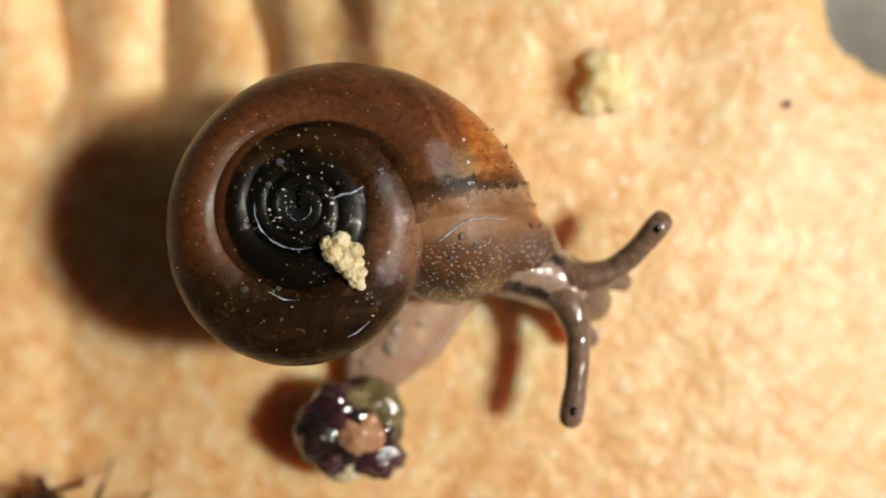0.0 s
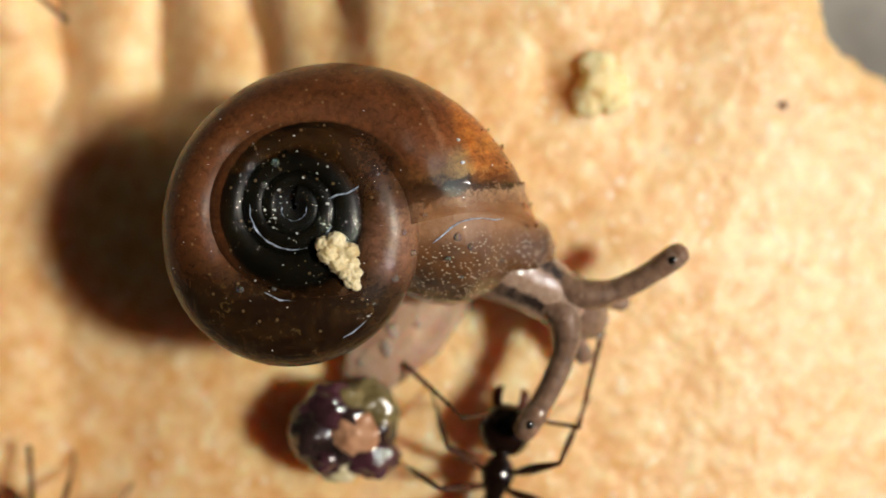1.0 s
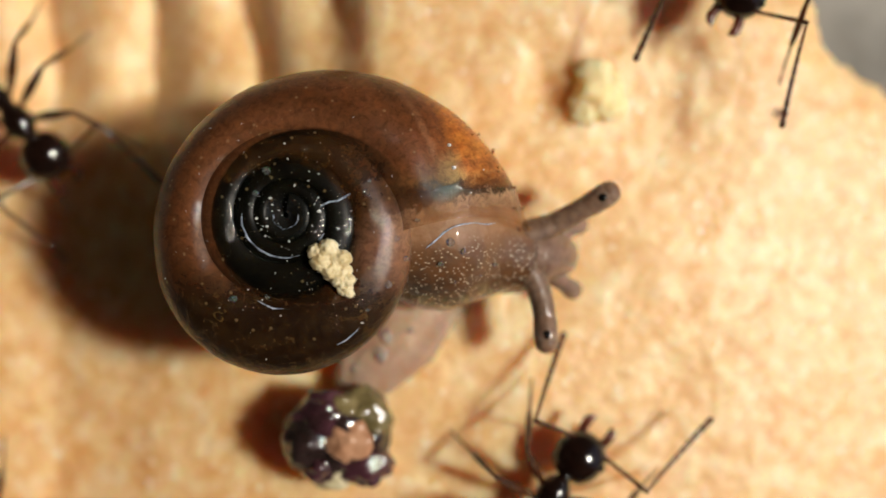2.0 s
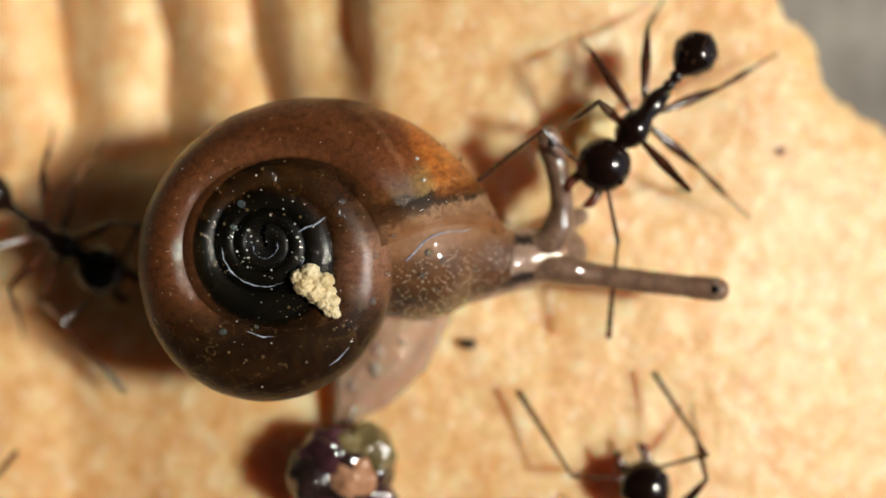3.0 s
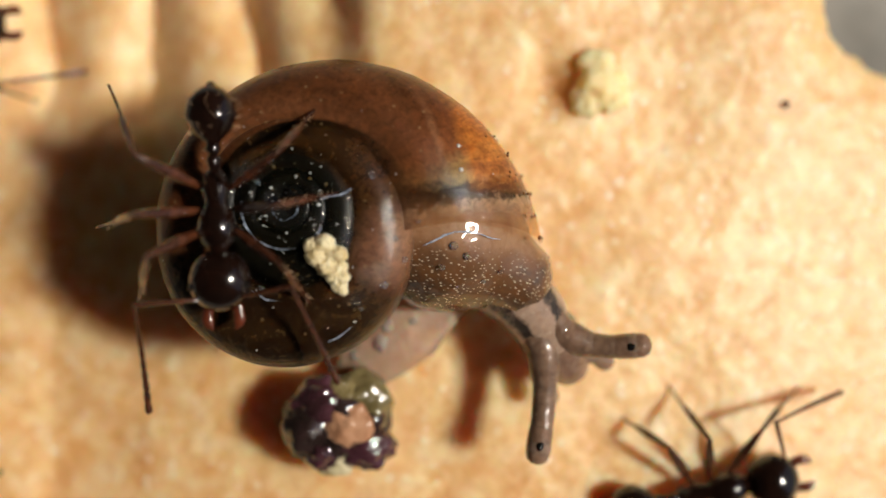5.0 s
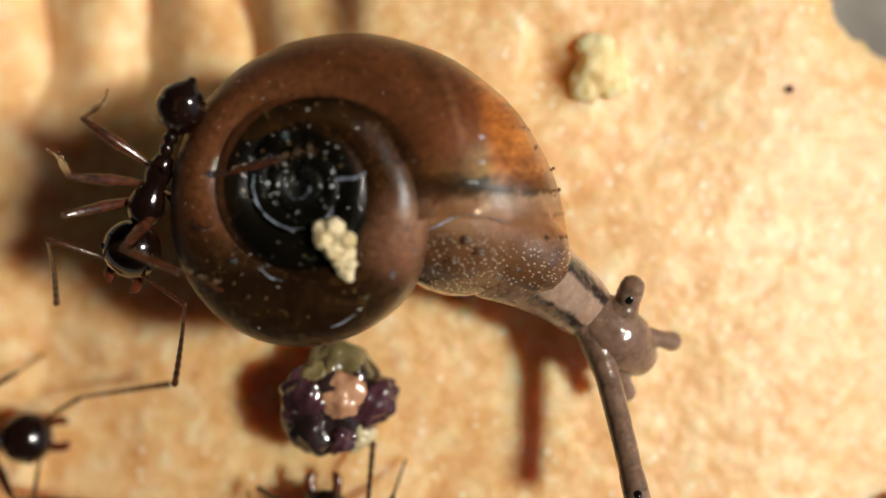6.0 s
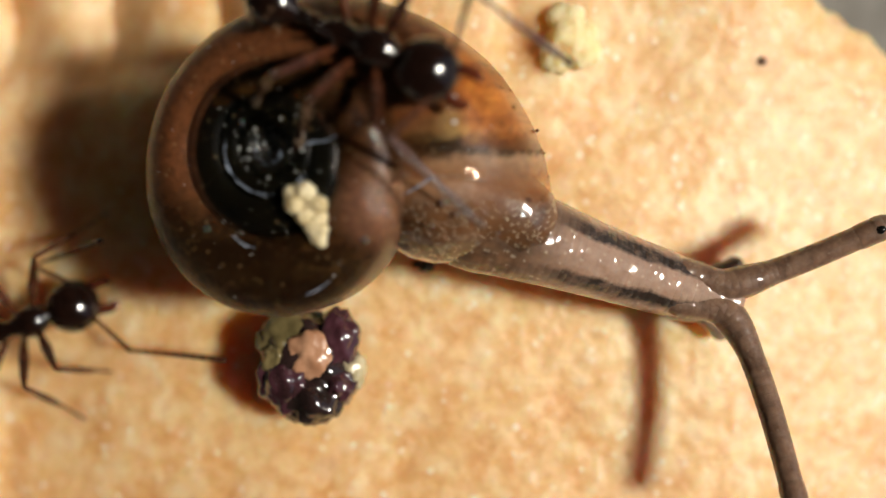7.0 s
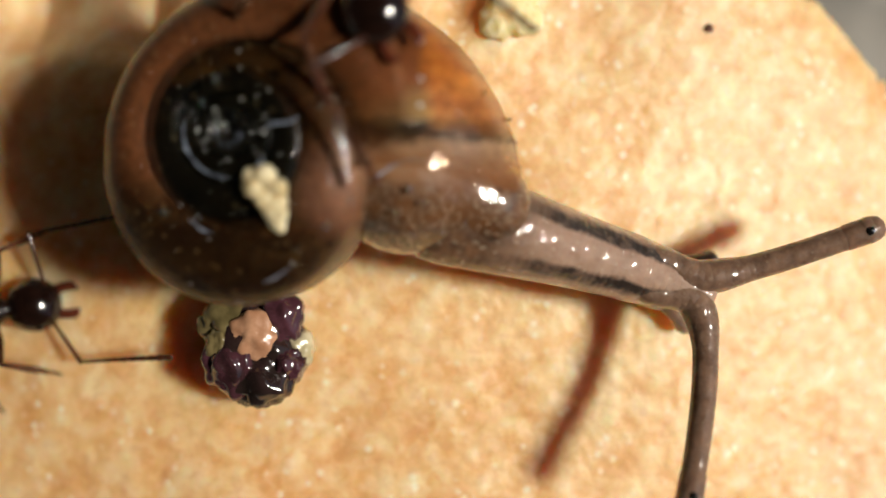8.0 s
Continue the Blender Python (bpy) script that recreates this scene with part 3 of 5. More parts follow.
HEAD_PLACE = [(0, 3.67, -1.23, 1.9), (0.5, 3.7, -1.42, 1.9), (1, 3.7, -1.63, 1.9), (1.2, 3.73, -1.63, 1.9), (1.5, 2.56, -0.46, 1.9), (1.7, 2.49, -0.31, 1.9), (2.8, 3.01, 1.21, 1.9), (3, 3.19, 1.17, 1.9), (3.2, 3.21, 1.26, 1.9), (3.4, 3.1, 1.1, 1.9), (3.5, 2.73, 0.51, 1.9), (3.8, 2.88, -0.36, 1.9), (4, 3.04, -1.12, 1.9), (4.2, 3.04, -1.7, 1.9), (4.5, 2.88, -2.84, 1.9), (4.7, 3.05, -2.73, 1.9), (5.8, 3.77, -2.29, 1.9), (6, 4.56, -2.34, 1.9), (6.2, 5.5, -2.28, 1.9), (6.4, 7.14, -1.82, 1.9), (6.5, 7.48, -1.78, 1.9), (7, 8.48, -2.22, 1.9), (7.5, 8.7, -2.3, 1.9), (8, 9.17, -2.78, 1.9)]
HEAD_TURN = [(0, -30), (0.5, -35), (1, -35), (1.2, -35), (1.5, -20), (1.7, -15), (2.8, 15), (3, 10), (3.2, 10), (3.4, 5), (3.5, -10), (3.8, -25), (4, -40), (4.2, -45), (4.5, -65), (4.7, -60), (5.8, -50), (6, -42), (6.2, -30), (6.4, -8), (6.5, -3), (7, -12), (7.5, -15), (8, -20)]
UPPER_TIP = [(0, 5.44, 0.56, 2.4), (0.5, 5.66, 0.26, 2.4), (1, 5.95, -0.21, 2.4), (1.2, 5.89, -0.01, 2.4), (1.5, 4.34, 0.84, 2.4), (1.7, 4.42, 0.91, 2.4), (2.8, 3.23, 4, 2.4), (3, 2.72, 4, 2.4), (3.2, 2.94, 3.67, 2.4), (3.4, 2.88, 2.66, 2.4), (3.5, 2.65, 1.42, 2.4), (3.8, 2.98, 0.38, 2.4), (4, 3.35, -0.58, 2.4), (4.2, 3.87, -1.52, 2.4), (4.5, 4.59, -2.93, 2.4), (4.7, 5.19, -2.66, 2.4), (5.8, 4.04, -1.56, 2.4), (6, 4.91, -1.34, 2.4), (6.2, 5.99, -1.04, 2.4), (6.4, 8.06, -0.31, 2.4), (6.5, 9.08, -0.27, 2.4), (7, 11.66, -0.43, 2.4), (7.5, 12.35, -0.62, 2.4), (8, 12.71, -1.21, 2.4)]
LOWER_TIP = [(0, 3.3, -4.16, 2.2), (0.5, 2.82, -4.38, 2.2), (1, 2.29, -4.47, 2.2), (1.2, 2.53, -4.5, 2.2), (1.5, 2.15, -2.79, 2.2), (1.7, 2.22, -2.69, 2.2), (2.8, 6.28, 0.4, 2.2), (3, 7.05, 0.18, 2.2), (3.2, 7.31, 0.24, 2.2), (3.4, 7.15, -0.36, 2.2), (3.5, 5.82, -1.47, 2.2), (3.8, 5, -3.07, 2.2), (4, 3.3, -4.64, 2.2), (4.2, 2.74, -5.5, 2.2), (4.5, 1.87, -4.97, 2.2), (4.7, 2.33, -4.83, 2.2), (5.8, 3.34, -5.51, 2.8), (6, 5.0, -6.2, 3.0), (6.2, 6.72, -6.0, 3.3), (6.4, 8.49, -5.97, 3.6), (6.5, 9.26, -5.96, 3.6), (7, 9.4, -7.0, 3.6), (7.5, 8.96, -6.67, 3.6), (8, 8.26, -7.31, 3.6)]
MUZZLE = [(0, -0.4), (1.2, -0.4), (1.5, 0.1), (1.7, 0.1), (2.8, -0.5), (3.3, -0.5), (3.5, 0.1), (4.2, 0.1), (4.5, -0.6), (4.7, -0.5),
          (5.8, 0.15), (6.2, 0.15), (6.5, 0.0), (6.8, -0.8), (7.1, -1.2), (8, -1.2)]     # how far the muzzle shows, millimetres
FOOT_SLIDE = [(0, 0, 0, 0), (4.7, 0, 0, 0), (5.8, -0.9, 1.7, 0.2), (6.6, -1.3, 2.5, 0.3), (8, -1.3, 2.6, 0.3)]     # the foot draws in
MANTLE_SLIDE = [(0, 0, 0, 0), (1.7, 0, 0, 0), (2.8, 0, 0, 0), (3.3, 0, 0, 0), (3.8, 0, 0, -10), (4.7, 0, 0, -12), (5.8, -0.3, 0.2, -6), (8, -0.3, 0.2, 0)]   # and the mantle swings
APEX = 4.9
RING = 40      # points round the shell's tube
NECK_ROOT = Vector((4.25, -0.95, 1.75))     # in the snail's space, millimetres
NECK_COUNT, TENTACLE_COUNT = 36, 30
FORK = 0.24      # share of a tentacle that runs along the neck


def snail_pose(t):
    x, y, z = glide(SHELL_PLACE, t) * MM
    return pose(x, y, z, *glide(SHELL_TURN, t))


def outer_radius(turn):
    """Distance in millimetres of the shell's outer wall from the axis; turn 0 is the mouth, below 0 further in."""
    if turn > -0.485:
        return 3.62 * 2.5 ** (turn + 0.485)
    return 3.62 * 1.66 ** (turn + 0.485)


def whorl_centre(ro):
    """The coil leans: how far the axis of a whorl of that radius lies from the tip's, in millimetres."""
    lean = 2.3 * min(1.0, ro / 3.6) ** 3
    return lean * 0.13, -lean * 0.42


def coil(shrink, start=-4.2, end=0.0):
    """The shell's coiled tube: rings of points in the snail's space, in metres. The whorls bulge a little from one
    low dome, with shallow seams between them."""
    rings = []
    count = int((end - start) * 64)
    for i in range(count + 1):
        turn = start + (end - start) * i / count
        ro = outer_radius(turn)
        a = 0.45 * ro
        b = min(a, 1.5 + 0.17 * a) * shrink * 0.96
        rc = ro - a
        zc = max(APEX - 0.05 - 0.50 * min(ro, 2.3) - 0.75 * max(ro - 2.3, 0), 0.25 + b)
        if turn > -0.6:
            zc = max(zc, 0.2 + b)
        a *= shrink * (1 + 0.004 * math.sin(turn * 2 * math.pi * 17) * min(1, ro / 4))
        if turn > -0.12:      # the lip draws in
            b *= 1 - 0.09 * ((turn + 0.12) / 0.12) ** 2
            zc -= 0.12 * ((turn + 0.12) / 0.12) ** 2
        ang = radians(5) - 2 * math.pi * turn
        arch = max(0.0, (turn + 0.12) / 0.12)
        cx, cy = whorl_centre(ro)
        before = outer_radius(turn - 1)
        bx, by = whorl_centre(before)
        ring = []
        for k in range(RING):
            w = 2 * math.pi * k / RING
            cw, sw = math.cos(w), math.sin(w)
            rad = rc + a * math.copysign(abs(cw) ** 0.80, cw)      # flat-topped section
            up = b * math.copysign(abs(sw) ** 0.62, sw)
            bow = ang + 0.13 * arch * (1 - cw * cw) if sw > 0 else ang
            x, y = cx + rad * math.cos(bow), cy + rad * math.sin(bow)
            z = zc + up
            if sw > 0:
                inner = math.hypot(x - bx, y - by) - before * (1 - 0.1 * (1 - shrink))
                share = inner / max(inner + ro - rad, 0.05)
                dome = APEX - 0.03 - 0.027 * (x * x + y * y) - 0.10 * min(ro, 0.6)
                swell = 0.035 * min(ro, 3.2) * min(1.0, max(0.08, (ro - 0.9) / 2.0)) * (1 - (2 * share - 1) ** 2) if share > 0 else max(-0.5, 0.9 * inner)
                top = dome + swell - (1 - shrink) * 1.6
                z = zc + (top - zc) * sw ** (0.28 if turn < -0.75 else 0.28 + 0.14 * (turn + 0.75) / 0.75)
            ring.append(Vector((x, y, z)) * MM)
        rings.append(ring)
    return rings


def skin_rings(bm, rings, close_end):
    loops = [[bm.verts.new(p) for p in r] for r in rings]
    n = len(loops[0])
    for a, b in zip(loops, loops[1:]):
        for k in range(n):
            bm.faces.new((a[k], a[(k + 1) % n], b[(k + 1) % n], b[k]))
    bm.faces.new(loops[0])
    if close_end:
        bm.faces.new(loops[-1])
    return bm


def build_snail():
    root = new("snail")
    root.empty_display_size = MM
    tagged(root, "small brown snail with a glossy translucent coiled shell", "snail")
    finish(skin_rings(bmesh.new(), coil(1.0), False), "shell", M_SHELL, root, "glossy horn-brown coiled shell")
    finish(skin_rings(bmesh.new(), coil(0.9, end=-0.11), True), "body", M_VISCERA, root, "dark soft body inside the shell")
    mantle = tube(bmesh.new(), [(2.2, -0.05, 2.6), (2.7, -0.25, 2.5), (3.2, -0.42, 2.3), (3.7, -0.56, 2.1), (4.2, -0.70, 1.95), (4.6, -0.82, 1.85), (5.0, -0.94, 1.8), (5.4, -1.06, 1.8)],
                  [1.45, 1.70, 1.88, 1.92, 1.84, 1.64, 1.36, 1.06], 44, 0.92)
    for v in mantle.verts:
        v.co += (v.co - Vector((3.9, -0.5, 1.5)) * MM).normalized() * 0.04 * MM * noise.noise(v.co / MM * 2.0)
    peaks = [v.co / MM for v in mantle.verts if v.co.z > 2.2 * MM]
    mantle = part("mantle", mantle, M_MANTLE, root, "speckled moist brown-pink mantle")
    # pale line laid where the wet edge of the mantle shines: a painted highlight
    ridge = []
    for x, y in ((3.30, -0.86), (3.50, -0.70), (3.72, -0.50), (3.95, -0.36), (4.2, -0.29), (4.5, -0.26), (4.8, -0.30), (5.0, -0.27)):
        ridge.append((x, y, max(p.z for p in peaks if abs(p.x - x) < 0.3 and abs(p.y - y) < 0.3) + 0.01))
    part("highlight_line", tube(bmesh.new(), ridge, [0.008, 0.024, 0.030, 0.012, 0.020, 0.008, 0.016, 0.006], 8, 0.6), M_GLINT, mantle,
         "painted wet highlight along the mantle")
    foot = bmesh.new()
    tube(foot, [(1.0, -4.85, 0.2), (1.25, -4.55, 0.25), (1.55, -4.2, 0.3), (1.85, -3.85, 0.33), (2.2, -3.45, 0.36), (2.55, -3.05, 0.4), (2.95, -2.55, 0.46), (3.3, -2.0, 0.55), (3.8, -1.2, 0.8)],
         [0.42, 0.60, 0.82, 1.0, 1.12, 1.18, 1.12, 1.0, 0.8], 40, 0.45)
    for v in foot.verts:
        v.co += Vector((noise.noise(v.co / MM * 1.5), noise.noise(v.co / MM * 1.5 + Vector((5, 0, 0))), 0.5 * noise.noise(v.co / MM * 3.2))) * 0.30 * MM
    foot = part("foot", foot, M_FOOT, root, "moist pale pink foot with slime bubbles")
    rng = random.Random(8)
    dust = bmesh.new()
    for ring in coil(1.0)[36::1]:
        for _ in range(2):
            p = ring[rng.randrange(5, 16)]
            if p.xy.length < 2.6 * MM and rng.random() < 0.6 or rng.random() < 0.22:
                r = rng.choice((0.006, 0.007, 0.008, 0.01, 0.012, 0.014, 0.022))
                jit = Vector((rng.uniform(-1, 1), rng.uniform(-1, 1), 0)) * 0.12
                ball(dust, p / MM + jit, (r * rng.uniform(0.7, 2.0), r * rng.uniform(0.6, 1.4), r * 0.6), 2, 0.4, 1.5, r * 900)
    tagged(part("dust", dust, M_DUST, root, "pale dust grains on the shell"), kind="stuff")
    tops = [p / MM for ring in coil(1.0) for p in ring[3:18]] + peaks

    def on_shell(x, y):
        near = [p.z for p in tops if abs(p.x - x) < 0.16 and abs(p.y - y) < 0.16]
        return max(near or [3.6])

    # bluish reflections and highlights, painted as thin tubes fixed to the shell
    def mark(points, radii):
        points = [(x + rng.uniform(-0.02, 0.02), y + rng.uniform(-0.02, 0.02)) for x, y in points]
        radii = [r * rng.choice((0.25, 0.6, 1.0, 1.5)) for r in radii]
        line = [(x, y, on_shell(x, y) + 0.002) for x, y in points]
        part("painted_glint", tube(bmesh.new(), line, radii, 8, 0.5), M_GLINT, root, "pale bluish reflection painted on the shell")

    arc = [(1.02 * math.cos(radians(a)), 1.02 * math.sin(radians(a))) for a in range(178, 292, 8)]
    mark(arc, [0.006 + 0.026 * math.sin(math.pi * i / (len(arc) - 1)) * (1, 0.2, 0.7, 0.35, 0.9)[i % 5] for i in range(len(arc))])
    arc = [((1.0 + 0.004 * i) * math.cos(radians(298 + 7 * i)), (1.0 + 0.004 * i) * math.sin(radians(298 + 7 * i))) for i in range(6)]
    mark(arc, [0.006, 0.014, 0.008, 0.022, 0.012, 0.006])
    mark([(0.86, 0.17), (1.05, 0.26), (1.25, 0.30), (1.42, 0.40), (1.58, 0.45)], [0.006, 0.020, 0.010, 0.024, 0.006])
    arc = [(0.3 * math.cos(radians(a)) + 0.03, 0.3 * math.sin(radians(a)) - 0.05) for a in range(170, 380, 14)]
    mark(arc, [0.004 + 0.005 * (i % 2) for i in range(len(arc))])
    mark([(-0.7, -2.05), (-0.35, -2.2), (0.05, -2.25)], [0.010, 0.016, 0.010])
    mark([(1.15, -3.1), (1.35, -3.0), (1.55, -2.85), (1.7, -2.7)], [0.010, 0.03, 0.026, 0.010])
    for x, y, z, r in ((2.0, -3.55, 0.85, 0.18), (1.75, -3.75, 0.8, 0.15), (2.35, -3.25, 0.9, 0.16), (2.9, -2.85, 0.95, 0.18), (3.2, -3.2, 0.75, 0.14), (2.7, -3.6, 0.7, 0.12),
                       (2.6, -3.1, 0.9, 0.09), (1.45, -4.05, 0.6, 0.11), (3.3, -2.75, 0.7, 0.08), (2.15, -3.8, 0.6, 0.08),
                       (1.15, -4.55, 0.6, 0.13), (1.5, -4.6, 0.5, 0.09), (0.8, -4.75, 0.45, 0.10), (1.75, -4.25, 0.55, 0.1)):
        r *= rng.uniform(0.5, 1.1)
        x, y = x + rng.uniform(-0.3, 0.35), y + rng.uniform(-0.3, 0.35)
        part("bubble", ball(bmesh.new(), (x, y, z), (r * 1.3, r * rng.uniform(0.9, 1.6), r * 0.6), 3, 0.25, 1.3, x * 5), M_SLIME, foot)
    # Some are droplets; the others are beads added in place of highlights.
    for x, y, r in ((-0.41, 1.02, 0.075), (-0.67, 0.50, 0.06), (-1.26, -1.97, 0.075), (-0.46, -1.95, 0.05), (2.40, -1.70, 0.07),
                    (2.83, -1.10, 0.06), (3.1, -0.2, 0.05), (2.0, 0.75, 0.04), (3.35, -0.80, 0.07), (3.9, -0.72, 0.08), (4.2, -0.95, 0.06),
                    (3.65, -1.25, 0.06), (4.6, -1.55, 0.05), (5.0, -1.3, 0.05), (4.0, -1.7, 0.04), (2.62, -0.62, 0.05), (1.9, -2.3, 0.04)):
        part("glint_drop", ball(bmesh.new(), (x, y, on_shell(x, y) + r * 0.1), (r * 1.25, r * rng.uniform(0.8, 1.4), r * 0.5), 3, 0.2, 1.2, x * 3), M_DROP, root, "clear water drop, many added in place of glints")
    for x, y, r in ((4.5, 0.78, 0.10), (4.0, 1.05, 0.05), (3.9, 1.6, 0.05)):
        part("grain", ball(bmesh.new(), (x, y, on_shell(x, y) + r * 0.3), (r, r * 0.8, r * 0.7), 3, 0.4, 2.4, x), M_DUST, root, "white grain on the shell")
    grains = bmesh.new()
    for ring in coil(1.0)[-6:]:
        for _ in range(5):
            p = ring[rng.choice((0, 1, 2, 3, RING - 1))] / MM
            r = rng.uniform(0.025, 0.045)
            ball(grains, p + Vector((rng.uniform(-0.03, 0.01), rng.uniform(-0.08, 0.08), rng.uniform(-0.05, 0.05))), (r, r, r), 2, 0.3, 2.0, r * 90)
    tagged(part("lip_grains", grains, M_LIPGRAIN, root, "brown grains stuck along the shell's lip"), kind="stuff")
    necks = []
    for i in range(NECK_COUNT):
        u = i / (NECK_COUNT - 1)
        r = 0.79 + 0.46 * (1 - u) ** 2.2 - 0.24 * max(0.0, u - 0.72) / 0.28
        bm = tube(bmesh.new(), [(-0.34, 0, 0), (-0.12, 0, 0), (0.12, 0, 0), (0.34, 0, 0)],
                  [r * 0.99, r, r * 0.998, r * 0.98], 28, 0.86, caps=True)
        for v in bm.verts:     # blunt the rounded ends
            if abs(v.co.x) > 0.34 * MM:
                v.co.x = math.copysign(0.34 * MM + (abs(v.co.x) - 0.34 * MM) * 0.35, v.co.x)
        segment = part("neck_segment", bm, M_NECK, root)
        segment.color = (u, min(1, max(0, (u - 0.12) / 0.16)), min(1, max(0, (u - 0.10) / 0.25)), 1)
        necks.append(segment)
    head = bmesh.new()
    tube(head, [(-0.75, 0, -0.02), (-0.3, 0, 0), (0.22, 0, -0.06), (0.72, 0, -0.36)], [0.72, 0.8, 0.8, 0.6], 22, 0.88)
    head = part("head", head, M_LIP, root, "soft pinkish head with blunt mouth lobes")
    for s in (-1, 1):
        feeler = tube(bmesh.new(), [(0.6, s * 0.45, -0.35), (1.0, s * 0.72, -0.5), (1.25, s * 0.86, -0.55)],
                      [0.32, 0.22, 0.27], 16)
        part("lower_tentacle", feeler, M_BULB, head)
    stalks = []
    for _ in range(2):
        chain = []
        for i in range(TENTACLE_COUNT):
            u = i / (TENTACLE_COUNT - 1)
            r = 0.335 + 0.10 * math.sin(math.pi * min(1, u / 0.5)) ** 2 - 0.045 * u + (0.03 if u > 0.95 else 0)
            bm = tube(bmesh.new(), [(-0.26, 0, 0), (0, 0, 0), (0.26, 0, 0)], [r * 0.97, r, r * 0.96], 16)
            for v in bm.verts:
                if abs(v.co.x) > 0.26 * MM:
                    v.co.x = math.copysign(0.26 * MM + (abs(v.co.x) - 0.26 * MM) * 0.8, v.co.x)
            chain.append(part("tentacle_segment", bm, M_TENTACLE, root))
            chain[-1].color = (u, 1, 1, 1)
        tip = part("tentacle_tip", ball(bmesh.new(), (0, 0, 0), (0.36, 0.33, 0.33), 3), M_BULB, root,
                   "rounded translucent tentacle tip")
        part("eye", ball(bmesh.new(), (-0.02, 0, 0.24), (0.16, 0.13, 0.12), 2), M_EYE, tip, "black eye spot")
        stalks.append((chain, tip))
    return root, necks, head, stalks, foot, mantle


def bezier(p, u):
    a, b, c, d = p
    at = a * (1 - u) ** 3 + b * (3 * u * (1 - u) ** 2) + c * (3 * u * u * (1 - u)) + d * u ** 3
    ahead = (b - a) * ((1 - u) ** 2) + (c - b) * (2 * u * (1 - u)) + (d - c) * u ** 2
    return at, ahead


def snail_lines(t):
    """Centre lines (Bezier corners, metres) of neck and both tentacles, and the head's pose."""
    rootm = snail_pose(t)
    h = Vector(glide(HEAD_PLACE, t)) * MM
    stretch = min(1.0, max(0.0, ((h - rootm @ (NECK_ROOT * MM)).length / MM - 3.0) / 2.5))     # a long neck leaves lower down
    a = rootm @ ((NECK_ROOT + Vector((0, -0.18 * stretch, 0))) * MM)
    ang = radians(float(glide(HEAD_TURN, t)[0]))
    face = Vector((math.cos(ang), math.sin(ang), 0))
    far = (h - a)
    straight = math.atan2(far.y, far.x)
    lead = 0.5 * straight + 0.5 * radians(-20)
    out = Vector((math.cos(lead), math.sin(lead), 0.0))
    neck = (a, a + out * far.length * 0.36, h - face * far.length * 0.36, h)
    left = Vector((-face.y, face.x, 0))
    stalks = []
    back = max(0.15, 1 - 1.5 * MM / far.length)
    for s, tips in ((1, UPPER_TIP), (-1, LOWER_TIP)):
        tip = Vector(glide(tips, t)) * MM
        start, along = bezier(neck, back)
        along.normalize()
        start = start + Vector((-along.y, along.x, 0)) * (s * 0.38 * MM) + Vector((0, 0, 0.22 * MM))
        base = h + left * (s * 0.36 * MM) - face * (0.35 * MM) + Vector((0, 0, 0.2 * MM))
        reach = (tip - base).length
        way = (face * 0.9 + left * (s * 0.42)).normalized()
        toward = (tip - base).normalized()
        way = way.lerp(toward, 0.75 * min(1.0, max(0.0, 1 - way.dot(toward)))).normalized()
        b = base + way * min(reach * 0.4, 0.9 * MM)
        c = tip - (tip - b).normalized() * reach * 0.33
        gap = (base - start).length * 0.36
        stalks.append(((start, start + along * gap, base - way * gap, base), (base, b, c, tip)))
    show = float(glide(MUZZLE, t)[0])
    return rootm, neck, stalks, aim(h + face * (show * MM) + Vector((0, 0, (show - 0.1) * (0.5 if show > -0.45 else 0.85) * MM)), face + Vector((0, 0, -0.12)))


def snail_motion(snail):
    root, necks, head, stalks, foot, mantle = snail
    rows = {ob: [] for ob in (root, head, *necks)}
    for chain, tip in stalks:
        rows.update({ob: [] for ob in (*chain, tip)})
    for t in STEPS:
        rootm, neck, lines, headm = snail_lines(t)
        inv = rootm.inverted()
        stop = 1 - 0.45 * MM / (neck[3] - neck[0]).length
        rows[root].append((t, rootm))
        rows[head].append((t, inv @ headm))
        for i, ob in enumerate(necks):
            at, ahead = bezier(neck, i / (NECK_COUNT - 1) * stop)
            rows[ob].append((t, inv @ aim(at, ahead)))
        for (chain, tip), line in zip(stalks, lines):
            for i, ob in enumerate(chain):
                u = i / (TENTACLE_COUNT - 1) * 0.98
                at, ahead = bezier(line[0], u / FORK) if u < FORK else bezier(line[1], (u - FORK) / (1 - FORK))
                rows[ob].append((t, inv @ aim(at, ahead)))
            at, ahead = bezier(line[1], 1.0)
            rows[tip].append((t, inv @ aim(at, ahead)))
    hub = pose(3.6 * MM, -0.5 * MM, 1.8 * MM)
    rows[mantle] = []
    for t in STEPS:
        x, y, rz = glide(MANTLE_SLIDE, t)
        rows[mantle].append((t, pose(x * MM, y * MM, 0) @ hub @ pose(0, 0, 0, 0, 0, rz) @ hub.inverted()))
    rows[foot] = [(t, pose(*(glide(FOOT_SLIDE, t) * MM))) for t in STEPS]
    for ob, r in rows.items():
        walk(ob, r)


# ---- ants ----
AM = 1.04 * MM      # the ants' unit of length


